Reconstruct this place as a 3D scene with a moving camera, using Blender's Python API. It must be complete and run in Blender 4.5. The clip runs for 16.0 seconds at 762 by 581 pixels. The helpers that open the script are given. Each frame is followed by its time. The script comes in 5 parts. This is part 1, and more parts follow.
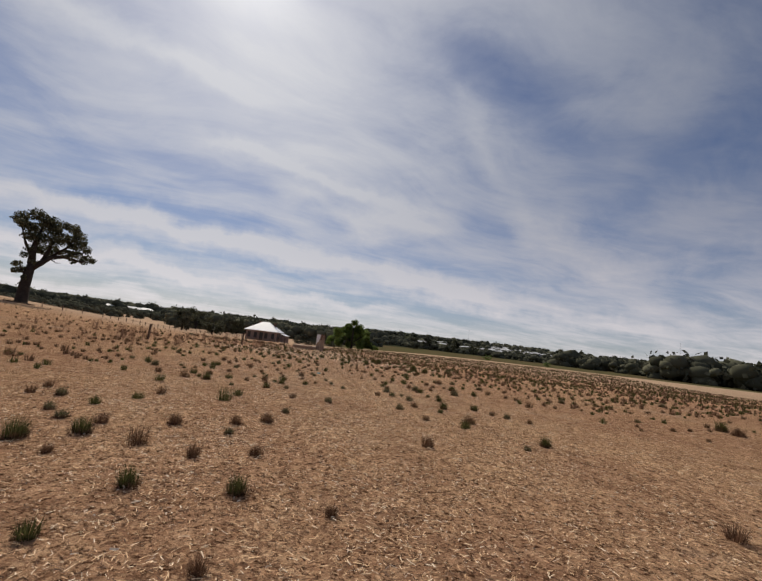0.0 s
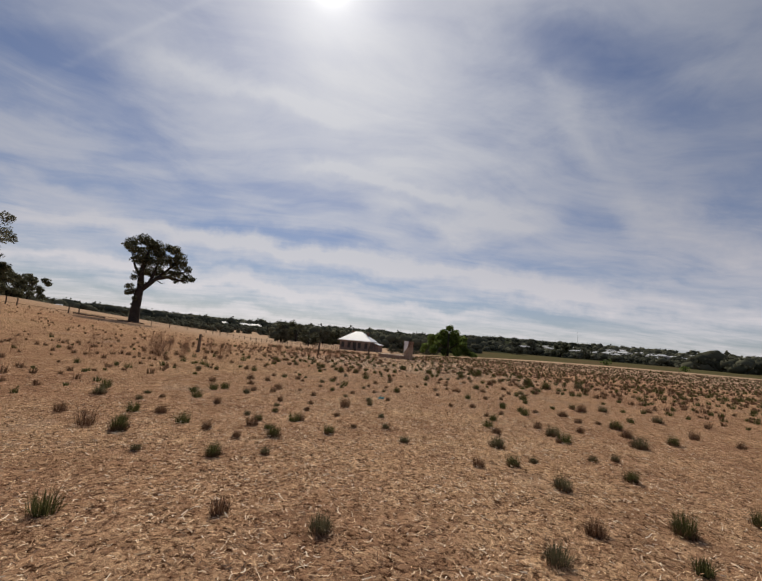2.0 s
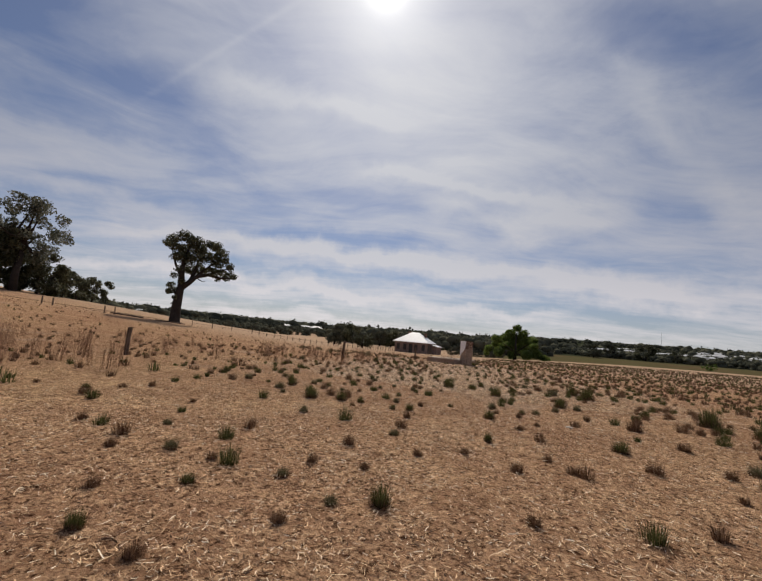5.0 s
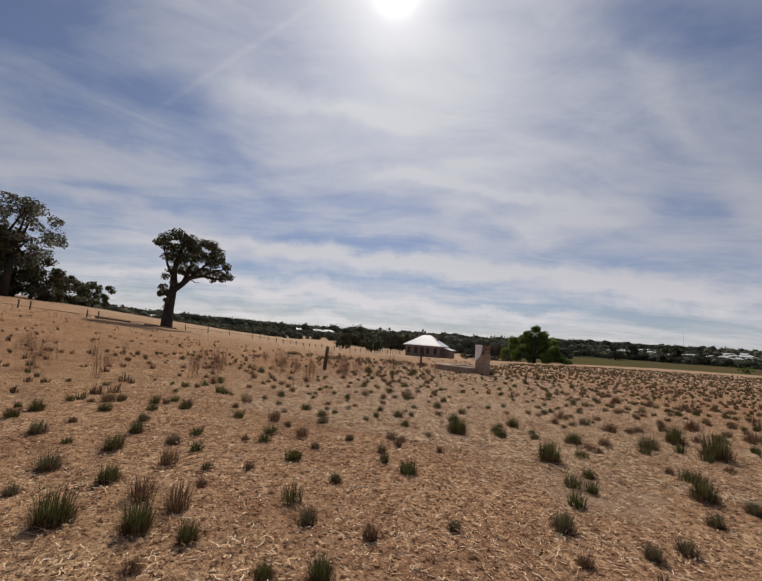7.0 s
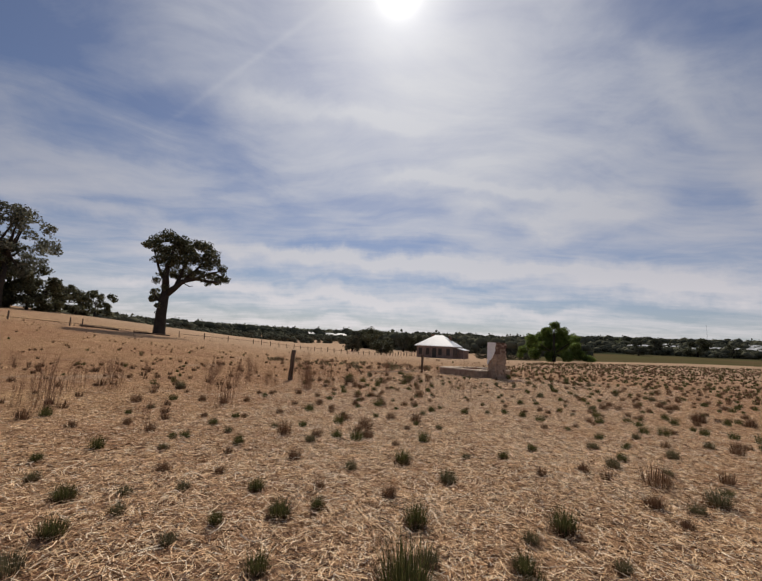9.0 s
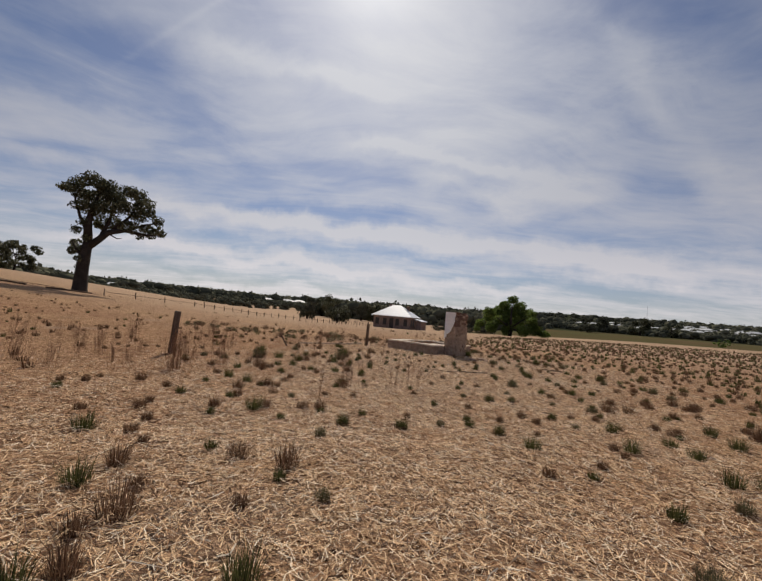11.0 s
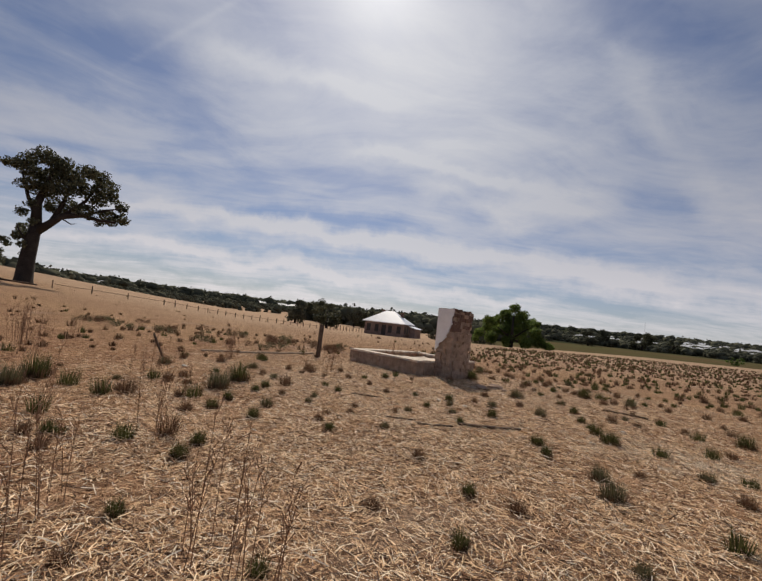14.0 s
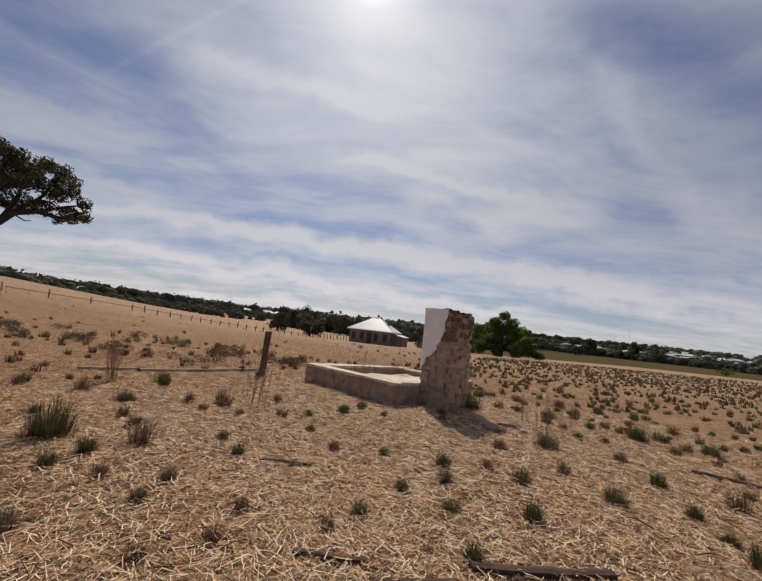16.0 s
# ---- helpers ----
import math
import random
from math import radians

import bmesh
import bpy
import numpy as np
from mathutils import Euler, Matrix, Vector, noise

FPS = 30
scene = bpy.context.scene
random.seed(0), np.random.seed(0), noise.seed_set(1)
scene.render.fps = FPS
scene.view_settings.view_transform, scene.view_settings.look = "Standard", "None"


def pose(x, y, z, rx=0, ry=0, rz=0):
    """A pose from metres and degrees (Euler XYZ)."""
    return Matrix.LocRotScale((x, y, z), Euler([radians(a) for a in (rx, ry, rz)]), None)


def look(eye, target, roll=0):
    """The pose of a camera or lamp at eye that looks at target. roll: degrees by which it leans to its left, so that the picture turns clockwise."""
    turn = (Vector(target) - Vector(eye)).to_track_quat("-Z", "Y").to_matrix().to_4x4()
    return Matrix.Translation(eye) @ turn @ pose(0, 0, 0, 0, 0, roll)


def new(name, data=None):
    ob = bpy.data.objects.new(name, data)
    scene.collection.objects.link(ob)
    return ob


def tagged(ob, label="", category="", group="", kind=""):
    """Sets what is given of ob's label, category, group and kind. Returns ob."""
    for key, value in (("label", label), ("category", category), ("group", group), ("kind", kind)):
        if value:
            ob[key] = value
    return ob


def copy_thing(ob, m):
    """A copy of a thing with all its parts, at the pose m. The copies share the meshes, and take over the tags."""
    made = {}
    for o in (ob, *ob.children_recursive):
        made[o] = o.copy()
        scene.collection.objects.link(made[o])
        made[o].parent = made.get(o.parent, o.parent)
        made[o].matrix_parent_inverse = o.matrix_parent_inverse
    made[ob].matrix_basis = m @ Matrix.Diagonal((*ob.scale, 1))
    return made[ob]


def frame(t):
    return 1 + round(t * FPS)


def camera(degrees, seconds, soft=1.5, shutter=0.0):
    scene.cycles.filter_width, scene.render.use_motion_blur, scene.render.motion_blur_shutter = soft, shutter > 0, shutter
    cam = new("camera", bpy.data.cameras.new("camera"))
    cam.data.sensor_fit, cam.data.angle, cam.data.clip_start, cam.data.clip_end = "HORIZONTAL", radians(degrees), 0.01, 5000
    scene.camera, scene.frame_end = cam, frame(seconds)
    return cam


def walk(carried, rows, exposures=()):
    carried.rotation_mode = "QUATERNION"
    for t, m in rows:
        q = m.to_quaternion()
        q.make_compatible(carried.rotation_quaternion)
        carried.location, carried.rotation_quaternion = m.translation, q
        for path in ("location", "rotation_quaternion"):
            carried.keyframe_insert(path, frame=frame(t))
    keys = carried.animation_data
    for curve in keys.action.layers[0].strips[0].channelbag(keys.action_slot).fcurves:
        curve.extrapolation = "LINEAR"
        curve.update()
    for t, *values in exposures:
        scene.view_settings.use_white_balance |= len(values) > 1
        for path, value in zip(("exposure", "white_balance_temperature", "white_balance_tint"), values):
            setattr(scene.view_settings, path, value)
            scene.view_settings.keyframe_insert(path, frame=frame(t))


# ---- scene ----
cam = camera(85.4, 16.0)
PATH = [
    (0, (0.733, -0.619, 1.151), (0.647, 1.361, 1.414), 6.86),
    (0.5, (0.815, 0.853, 1.150), (0.554, 2.821, 1.397), 6.38),
    (1, (0.768, 2.290, 1.113), (0.403, 4.241, 1.357), 5.55),
    (1.5, (0.719, 3.738, 1.125), (0.247, 5.665, 1.375), 4.92),
    (2, (0.584, 5.097, 1.129), (0.050, 7.007, 1.383), 5.00),
    (2.5, (0.424, 6.461, 1.131), (-0.174, 8.351, 1.400), 4.97),
    (3, (0.183, 7.835, 1.077), (-0.442, 9.713, 1.364), 5.17),
    (3.5, (-0.010, 9.180, 1.081), (-0.646, 11.054, 1.372), 5.45),
    (4, (-0.246, 10.510, 1.059), (-0.904, 12.377, 1.344), 5.68),
    (4.5, (-0.410, 11.787, 1.062), (-1.168, 13.622, 1.303), 5.58),
    (7, (-1.730, 17.880, 1.239), (-2.599, 19.664, 1.488), 4.42),
    (7.5, (-1.968, 18.987, 1.229), (-2.816, 20.779, 1.491), 3.18),
    (8, (-2.112, 20.054, 1.260), (-3.165, 21.733, 1.526), 1.23),
    (8.5, (-2.298, 21.079, 1.234), (-3.455, 22.683, 1.528), 1.39),
    (9, (-2.497, 22.105, 1.219), (-3.423, 23.859, 1.475), 2.79),
    (9.5, (-2.728, 23.076, 1.213), (-3.557, 24.888, 1.385), 3.19),
    (11.8, (-3.631, 27.352, 1.057), (-4.356, 29.212, 1.173), 5.73),
    (12, (-3.678, 27.744, 1.005), (-4.410, 29.601, 1.127), 6.21),
    (12.5, (-3.873, 28.777, 0.987), (-4.608, 30.632, 1.117), 6.22),
    (13, (-4.077, 29.727, 0.976), (-4.818, 31.579, 1.114), 6.45),
    (13.5, (-4.318, 30.665, 0.965), (-5.063, 32.515, 1.112), 6.56),
    (14, (-4.583, 31.548, 0.998), (-5.331, 33.397, 1.157), 6.48),
    (14.5, (-4.783, 32.368, 1.015), (-5.530, 34.216, 1.175), 6.60),
    (15, (-5.003, 33.164, 1.016), (-5.741, 35.016, 1.182), 6.66),
    (15.5, (-5.150, 33.813, 1.013), (-5.884, 35.665, 1.190), 6.66),
    (16, (-5.262, 34.390, 1.012), (-5.958, 36.254, 1.216), 6.71),
]
walk(cam, [(t, look(eye, target, roll)) for t, eye, target, roll in PATH])

# ---- sky, sun ----
SUN_AZ, SUN_EL = radians(27.2), radians(43.3)          # azimuth counted from +y towards -x
SUN_DIR = Vector((-math.sin(SUN_AZ) * math.cos(SUN_EL), math.cos(SUN_AZ) * math.cos(SUN_EL), math.sin(SUN_EL)))


def link(nt, a, b):
    nt.links.new(a, b)


def node(nt, kind, **values):
    n = nt.nodes.new(kind)
    for k, v in values.items():
        if k in n.inputs:
            n.inputs[k].default_value = v
    return n


def vmath(nt, op, a, b=None):
    n = nt.nodes.new("ShaderNodeVectorMath")
    n.operation = op
    for s, v in zip(n.inputs, (a, b)):
        if v is None:
            continue
        if isinstance(v, (tuple, list, Vector)):
            s.default_value = v
        else:
            link(nt, v, s)
    return n


def fmath(nt, op, a, b=None, clamp=False):
    n = nt.nodes.new("ShaderNodeMath")
    n.operation, n.use_clamp = op, clamp
    for s, v in zip(n.inputs, (a, b)):
        if v is None:
            continue
        if isinstance(v, (int, float)):
            s.default_value = v
        else:
            link(nt, v, s)
    return n.outputs[0]


def ramp(nt, fac, stops, smooth=False):
    n = nt.nodes.new("ShaderNodeValToRGB")
    el = n.color_ramp.elements
    while len(el) < len(stops):
        el.new(0.5)
    for e, (p, c) in zip(el, stops):
        e.position = p
        e.color = (c, c, c, 1) if isinstance(c, (int, float)) else (*c, 1)
    if smooth:
        n.color_ramp.interpolation = "EASE"
    link(nt, fac, n.inputs[0])
    return n.outputs[0]


def mix(nt, fac, a, b, blend="MIX"):
    n = nt.nodes.new("ShaderNodeMix")
    n.data_type, n.blend_type = "RGBA", blend
    for s, v in ((n.inputs[0], fac), (n.inputs[6], a), (n.inputs[7], b)):
        if isinstance(v, (int, float)):
            s.default_value = v
        elif isinstance(v, tuple):
            s.default_value = (*v, 1)
        else:
            link(nt, v, s)
    return n.outputs[2]


def noise_tex(nt, vec, scale, detail=4, rough=0.5, distort=0.0):
    n = nt.nodes.new("ShaderNodeTexNoise")
    n.inputs["Scale"].default_value, n.inputs["Detail"].default_value = scale, detail
    n.inputs["Roughness"].default_value, n.inputs["Distortion"].default_value = rough, distort
    if vec is not None:
        link(nt, vec, n.inputs["Vector"])
    return n.outputs["Fac"]


def sky_way(az, el):
    """The direction at az degrees from +y towards -x, el degrees up."""
    a, e = radians(az), radians(el)
    return Vector((-math.sin(a) * math.cos(e), math.cos(a) * math.cos(e), math.sin(e)))


# from and to (azimuth, elevation), width, weight
STRANDS = [
    (56, 10.5, 22, 11.5, 0.016, 0.17), (24, 11.4, -12, 8.2, 0.020, 0.17), (60, 6.0, 28, 6.0, 0.012, 0.16), (32, 6.0, 4, 4.6, 0.012, 0.12),
    (75, 13.5, 52, 13.0, 0.02, 0.08), (46, 29.5, 26, 29.5, 0.022, 0.10), (4, 17.4, -3, 17.8, 0.035, 0.13), (27, 23.5, 4, 19.8, 0.016, 0.11),
    (-6, 32, -16, 18, 0.020, 0.055), (16, 19, 6, 16, 0.02, 0.08), (80, 17, 56, 18.5, 0.03, 0.07), (44, 2.2, 26, 2.8, 0.012, 0.08), (-20, 16, -28, 12, 0.04, 0.14),
    (5, 8.5, -35, 5.0, 0.016, 0.11), (32, 42, 14, 28, 0.12, 0.06), (74, 28, 50, 22, 0.07, -0.09), (52, 24, 38, 13.8, 0.04, -0.02), (-6, 38, -22, 27, 0.06, -0.08),
    (42, 12.5, 22, 14.5, 0.016, -0.09), (48, 8, 10, 8.4, 0.012, -0.11), (14, 6, -10, 5.5, 0.012, -0.09), (-28, 19, -40, 28, 0.06, -0.07), (85, 24, 70, 36, 0.12, -0.07), (60, 3.6, 10, 3.2, 0.010, -0.08),
]


def build_world():
    w = bpy.data.worlds.new("sky")
    scene.world = w
    w.use_nodes = True
    nt = w.node_tree
    nt.nodes.clear()
    out, bg = nt.nodes.new("ShaderNodeOutputWorld"), nt.nodes.new("ShaderNodeBackground")
    sky = nt.nodes.new("ShaderNodeTexSky")
    sky.sky_type, sky.sun_disc, sky.sun_elevation, sky.sun_rotation = "NISHITA", False, SUN_EL, -SUN_AZ
    sky.air_density, sky.dust_density, sky.ozone_density = 1.0, 0.6, 2.0
    way = nt.nodes.new("ShaderNodeTexCoord").outputs["Generated"]
    sep = nt.nodes.new("ShaderNodeSeparateXYZ")
    link(nt, way, sep.inputs[0])
    height = fmath(nt, "MAXIMUM", sep.outputs[2], 0.0)
    den = fmath(nt, "ADD", height, 0.10)
    comb = nt.nodes.new("ShaderNodeCombineXYZ")
    link(nt, fmath(nt, "DIVIDE", sep.outputs[0], den), comb.inputs[0])
    link(nt, fmath(nt, "DIVIDE", sep.outputs[1], den), comb.inputs[1])
    plane = comb.outputs[0]

    def streak(angle, sx, sy, seed, warp, scale, detail, rough):
        turned = nt.nodes.new("ShaderNodeMapping")
        turned.inputs["Rotation"].default_value = (0, 0, radians(angle))
        turned.inputs["Location"].default_value = (seed, seed * 0.7, seed)
        link(nt, plane, turned.inputs[0])
        warpn = nt.nodes.new("ShaderNodeTexNoise")
        warpn.inputs["Scale"].default_value, warpn.inputs["Detail"].default_value = 0.9, 2
        link(nt, turned.outputs[0], warpn.inputs["Vector"])
        off = vmath(nt, "SCALE", vmath(nt, "SUBTRACT", warpn.outputs["Color"], (0.5, 0.5, 0.5)).outputs[0])
        off.inputs["Scale"].default_value = warp
        moved = vmath(nt, "ADD", turned.outputs[0], off.outputs[0])
        sq = vmath(nt, "MULTIPLY", moved.outputs[0], (sx, sy, 1))
        return noise_tex(nt, sq.outputs[0], scale, detail, rough)

    broad = streak(-24, 0.34, 1.0, 3.1, 0.9, 0.9, 3, 0.5)
    bands = streak(-17, 0.20, 1.0, 7.7, 0.5, 1.9, 5, 0.55)
    fine = streak(-30, 0.30, 1.0, 1.3, 1.2, 3.6, 8, 0.62)
    wisps = streak(25, 0.45, 1.0, 5.9, 1.6, 2.0, 7, 0.6)
    total = fmath(nt, "ADD", fmath(nt, "MULTIPLY", broad, 0.08), fmath(nt, "MULTIPLY", bands, 0.36))
    total = fmath(nt, "ADD", total, fmath(nt, "ADD", fmath(nt, "MULTIPLY", fine, 0.34), fmath(nt, "MULTIPLY", wisps, 0.22)))
    # long strands, patches and gaps of the high cloud, laid along arcs of the sky
    drift = nt.nodes.new("ShaderNodeTexNoise")
    drift.inputs["Scale"].default_value, drift.inputs["Detail"].default_value, drift.inputs["Roughness"].default_value = 7.0, 5, 0.6
    link(nt, way, drift.inputs["Vector"])
    sway = vmath(nt, "SCALE", vmath(nt, "SUBTRACT", drift.outputs["Color"], (0.5, 0.5, 0.5)).outputs[0])
    sway.inputs["Scale"].default_value = 0.10
    loose = vmath(nt, "NORMALIZE", vmath(nt, "ADD", way, sway.outputs[0]).outputs[0]).outputs[0]

    def strand(az0, el0, az1, el1, width, weight, straight=False):
        """A soft strand of cloud (a gap where weight is below nought) between two directions; width in radians."""
        nonlocal total
        here = way if straight else loose
        p, q = sky_way(az0, el0), sky_way(az1, el1)
        half = p.angle(q) / 2
        off = vmath(nt, "DOT_PRODUCT", here, tuple(p.cross(q).normalized())).outputs["Value"]
        across = fmath(nt, "POWER", 2.718, fmath(nt, "MULTIPLY", fmath(nt, "MULTIPLY", off, off), -1.0 / width ** 2))
        along = vmath(nt, "DOT_PRODUCT", here, tuple((p + q).normalized())).outputs["Value"]
        ends = nt.nodes.new("ShaderNodeMapRange")
        ends.interpolation_type = "SMOOTHSTEP"
        link(nt, along, ends.inputs[0])
        ends.inputs[1].default_value, ends.inputs[2].default_value = math.cos(half + 0.09 + width), math.cos(half * 0.7)
        total = fmath(nt, "ADD", total, fmath(nt, "MULTIPLY", fmath(nt, "MULTIPLY", across, ends.outputs[0]), weight * 1.25))

    for row in STRANDS:
        strand(*row)
    strand(56, 26.5, 40, 40, 0.006, 0.022, True)
    toward = vmath(nt, "DOT_PRODUCT", way, tuple(SUN_DIR)).outputs["Value"]
    toward = fmath(nt, "MAXIMUM", toward, 0.0)
    thick = fmath(nt, "MULTIPLY", fmath(nt, "POWER", toward, 5.0), 0.085)
    total = fmath(nt, "ADD", total, thick)
    mask = ramp(nt, total, [(0.38, 0.10), (0.47, 0.34), (0.56, 0.66), (0.70, 1.0)])
    base = mix(nt, 1.0, sky.outputs[0], SKY_TINT, "MULTIPLY")
    haze = fmath(nt, "POWER", fmath(nt, "SUBTRACT", 1.0, height), 9.0)
    base = mix(nt, fmath(nt, "MULTIPLY", haze, 0.55), base, HAZE)
    cloud = mix(nt, fmath(nt, "MULTIPLY", fmath(nt, "POWER", fmath(nt, "SUBTRACT", 1.0, height), 4.0), 1.0, True), CLOUD, CLOUD_LOW)
    cloud = mix(nt, fmath(nt, "POWER", toward, 4.2), cloud, CLOUD_NEAR_SUN)
    colour = mix(nt, fmath(nt, "MULTIPLY", mask, 0.9), base, cloud)
    glow = fmath(nt, "MULTIPLY", fmath(nt, "POWER", toward, 220.0), 3.0)
    disc = fmath(nt, "MULTIPLY", fmath(nt, "POWER", toward, 1800.0), 7.0)
    glow = fmath(nt, "ADD", glow, disc)
    white = nt.nodes.new("ShaderNodeCombineColor")
    for s, k in zip(white.inputs, (1.0, 0.97, 0.88)):
        link(nt, fmath(nt, "MULTIPLY", glow, k), s)
    colour = mix(nt, 1.0, colour, white.outputs[0], "ADD")
    link(nt, colour, bg.inputs["Color"])
    bg.inputs["Strength"].default_value = 0.10
    link(nt, bg.outputs[0], out.inputs[0])


SKY_TINT = (0.42, 0.45, 0.55)
HAZE = (4.4, 4.7, 5.0)
CLOUD = (1.9, 2.15, 2.8)
CLOUD_LOW = (8.8, 8.1, 8.1)
CLOUD_NEAR_SUN = (7.4, 7.4, 7.6)
build_world()
sun = new("sun", bpy.data.lights.new("sun", "SUN"))
sun.data.energy, sun.data.angle, sun.data.color = 3.6, radians(0.7), (1.0, 0.91, 0.78)
sun.matrix_world = look(SUN_DIR * 50, (0, 0, 0))
scene.view_settings.exposure = 0.0


# ---- materials ----
def material(name, rough=0.8, spec=0.3):
    m = bpy.data.materials.new(name)
    m.use_nodes = True
    b = m.node_tree.nodes["Principled BSDF"]
    b.inputs["Roughness"].default_value = rough
    b.inputs["Specular IOR Level"].default_value = spec
    return m, m.node_tree, b


def bump(nt, b, height, strength, distance):
    n = nt.nodes.new("ShaderNodeBump")
    n.inputs["Strength"].default_value, n.inputs["Distance"].default_value = strength, distance
    link(nt, height, n.inputs["Height"])
    link(nt, n.outputs[0], b.inputs["Normal"])


def plain(name, low, high, scale, rough=0.8, spec=0.3, relief=0.01, island=0.0, detail=6):
    """Two tones by noise at two scales, with relief; island: how much single pieces differ."""
    m, nt, b = material(name, rough, spec)
    at = nt.nodes.new("ShaderNodeTexCoord").outputs["Object"]
    n1 = noise_tex(nt, at, scale, detail, 0.65)
    n2 = noise_tex(nt, at, scale * 0.13, 3, 0.5)
    f = fmath(nt, "ADD", fmath(nt, "MULTIPLY", n1, 0.6), fmath(nt, "MULTIPLY", n2, 0.4))
    col = ramp(nt, f, [(0.36, low), (0.62, high)])
    if island:
        g = nt.nodes.new("ShaderNodeNewGeometry")
        r = ramp(nt, g.outputs["Random Per Island"], [(0.0, 1 - island), (1.0, 1 + island)])
        col = mix(nt, 1.0, col, r, "MULTIPLY")
    link(nt, col, b.inputs["Base Color"])
    if relief:
        bump(nt, b, n1, 0.7, relief)
    return m


def leafy(name, dark, light, through_it=0.25, rough=0.6, spec=0.2):
    m, nt, b = material(name, rough, spec)
    g = nt.nodes.new("ShaderNodeNewGeometry")
    col = ramp(nt, g.outputs["Random Per Island"], [(0.0, dark), (1.0, light)])
    link(nt, col, b.inputs["Base Color"])
    tr = nt.nodes.new("ShaderNodeBsdfTranslucent")
    link(nt, col, tr.inputs["Color"])
    mx = nt.nodes.new("ShaderNodeMixShader")
    mx.inputs[0].default_value = through_it
    link(nt, b.outputs[0], mx.inputs[1])
    link(nt, tr.outputs[0], mx.inputs[2])
    link(nt, mx.outputs[0], nt.nodes["Material Output"].inputs[0])
    return m


def straw_colours(nt):
    g = nt.nodes.new("ShaderNodeNewGeometry")
    return ramp(nt, g.outputs["Random Per Island"],
                [(0.0, (0.055, 0.026, 0.015)), (0.27, (0.20, 0.105, 0.055)), (0.46, (0.60, 0.355, 0.185)), (0.74, (0.90, 0.635, 0.37)), (1.0, (0.94, 0.81, 0.62))])


def straw_material():
    m, nt, b = material("straw", 0.75, 0.2)
    link(nt, straw_colours(nt), b.inputs["Base Color"])
    return m


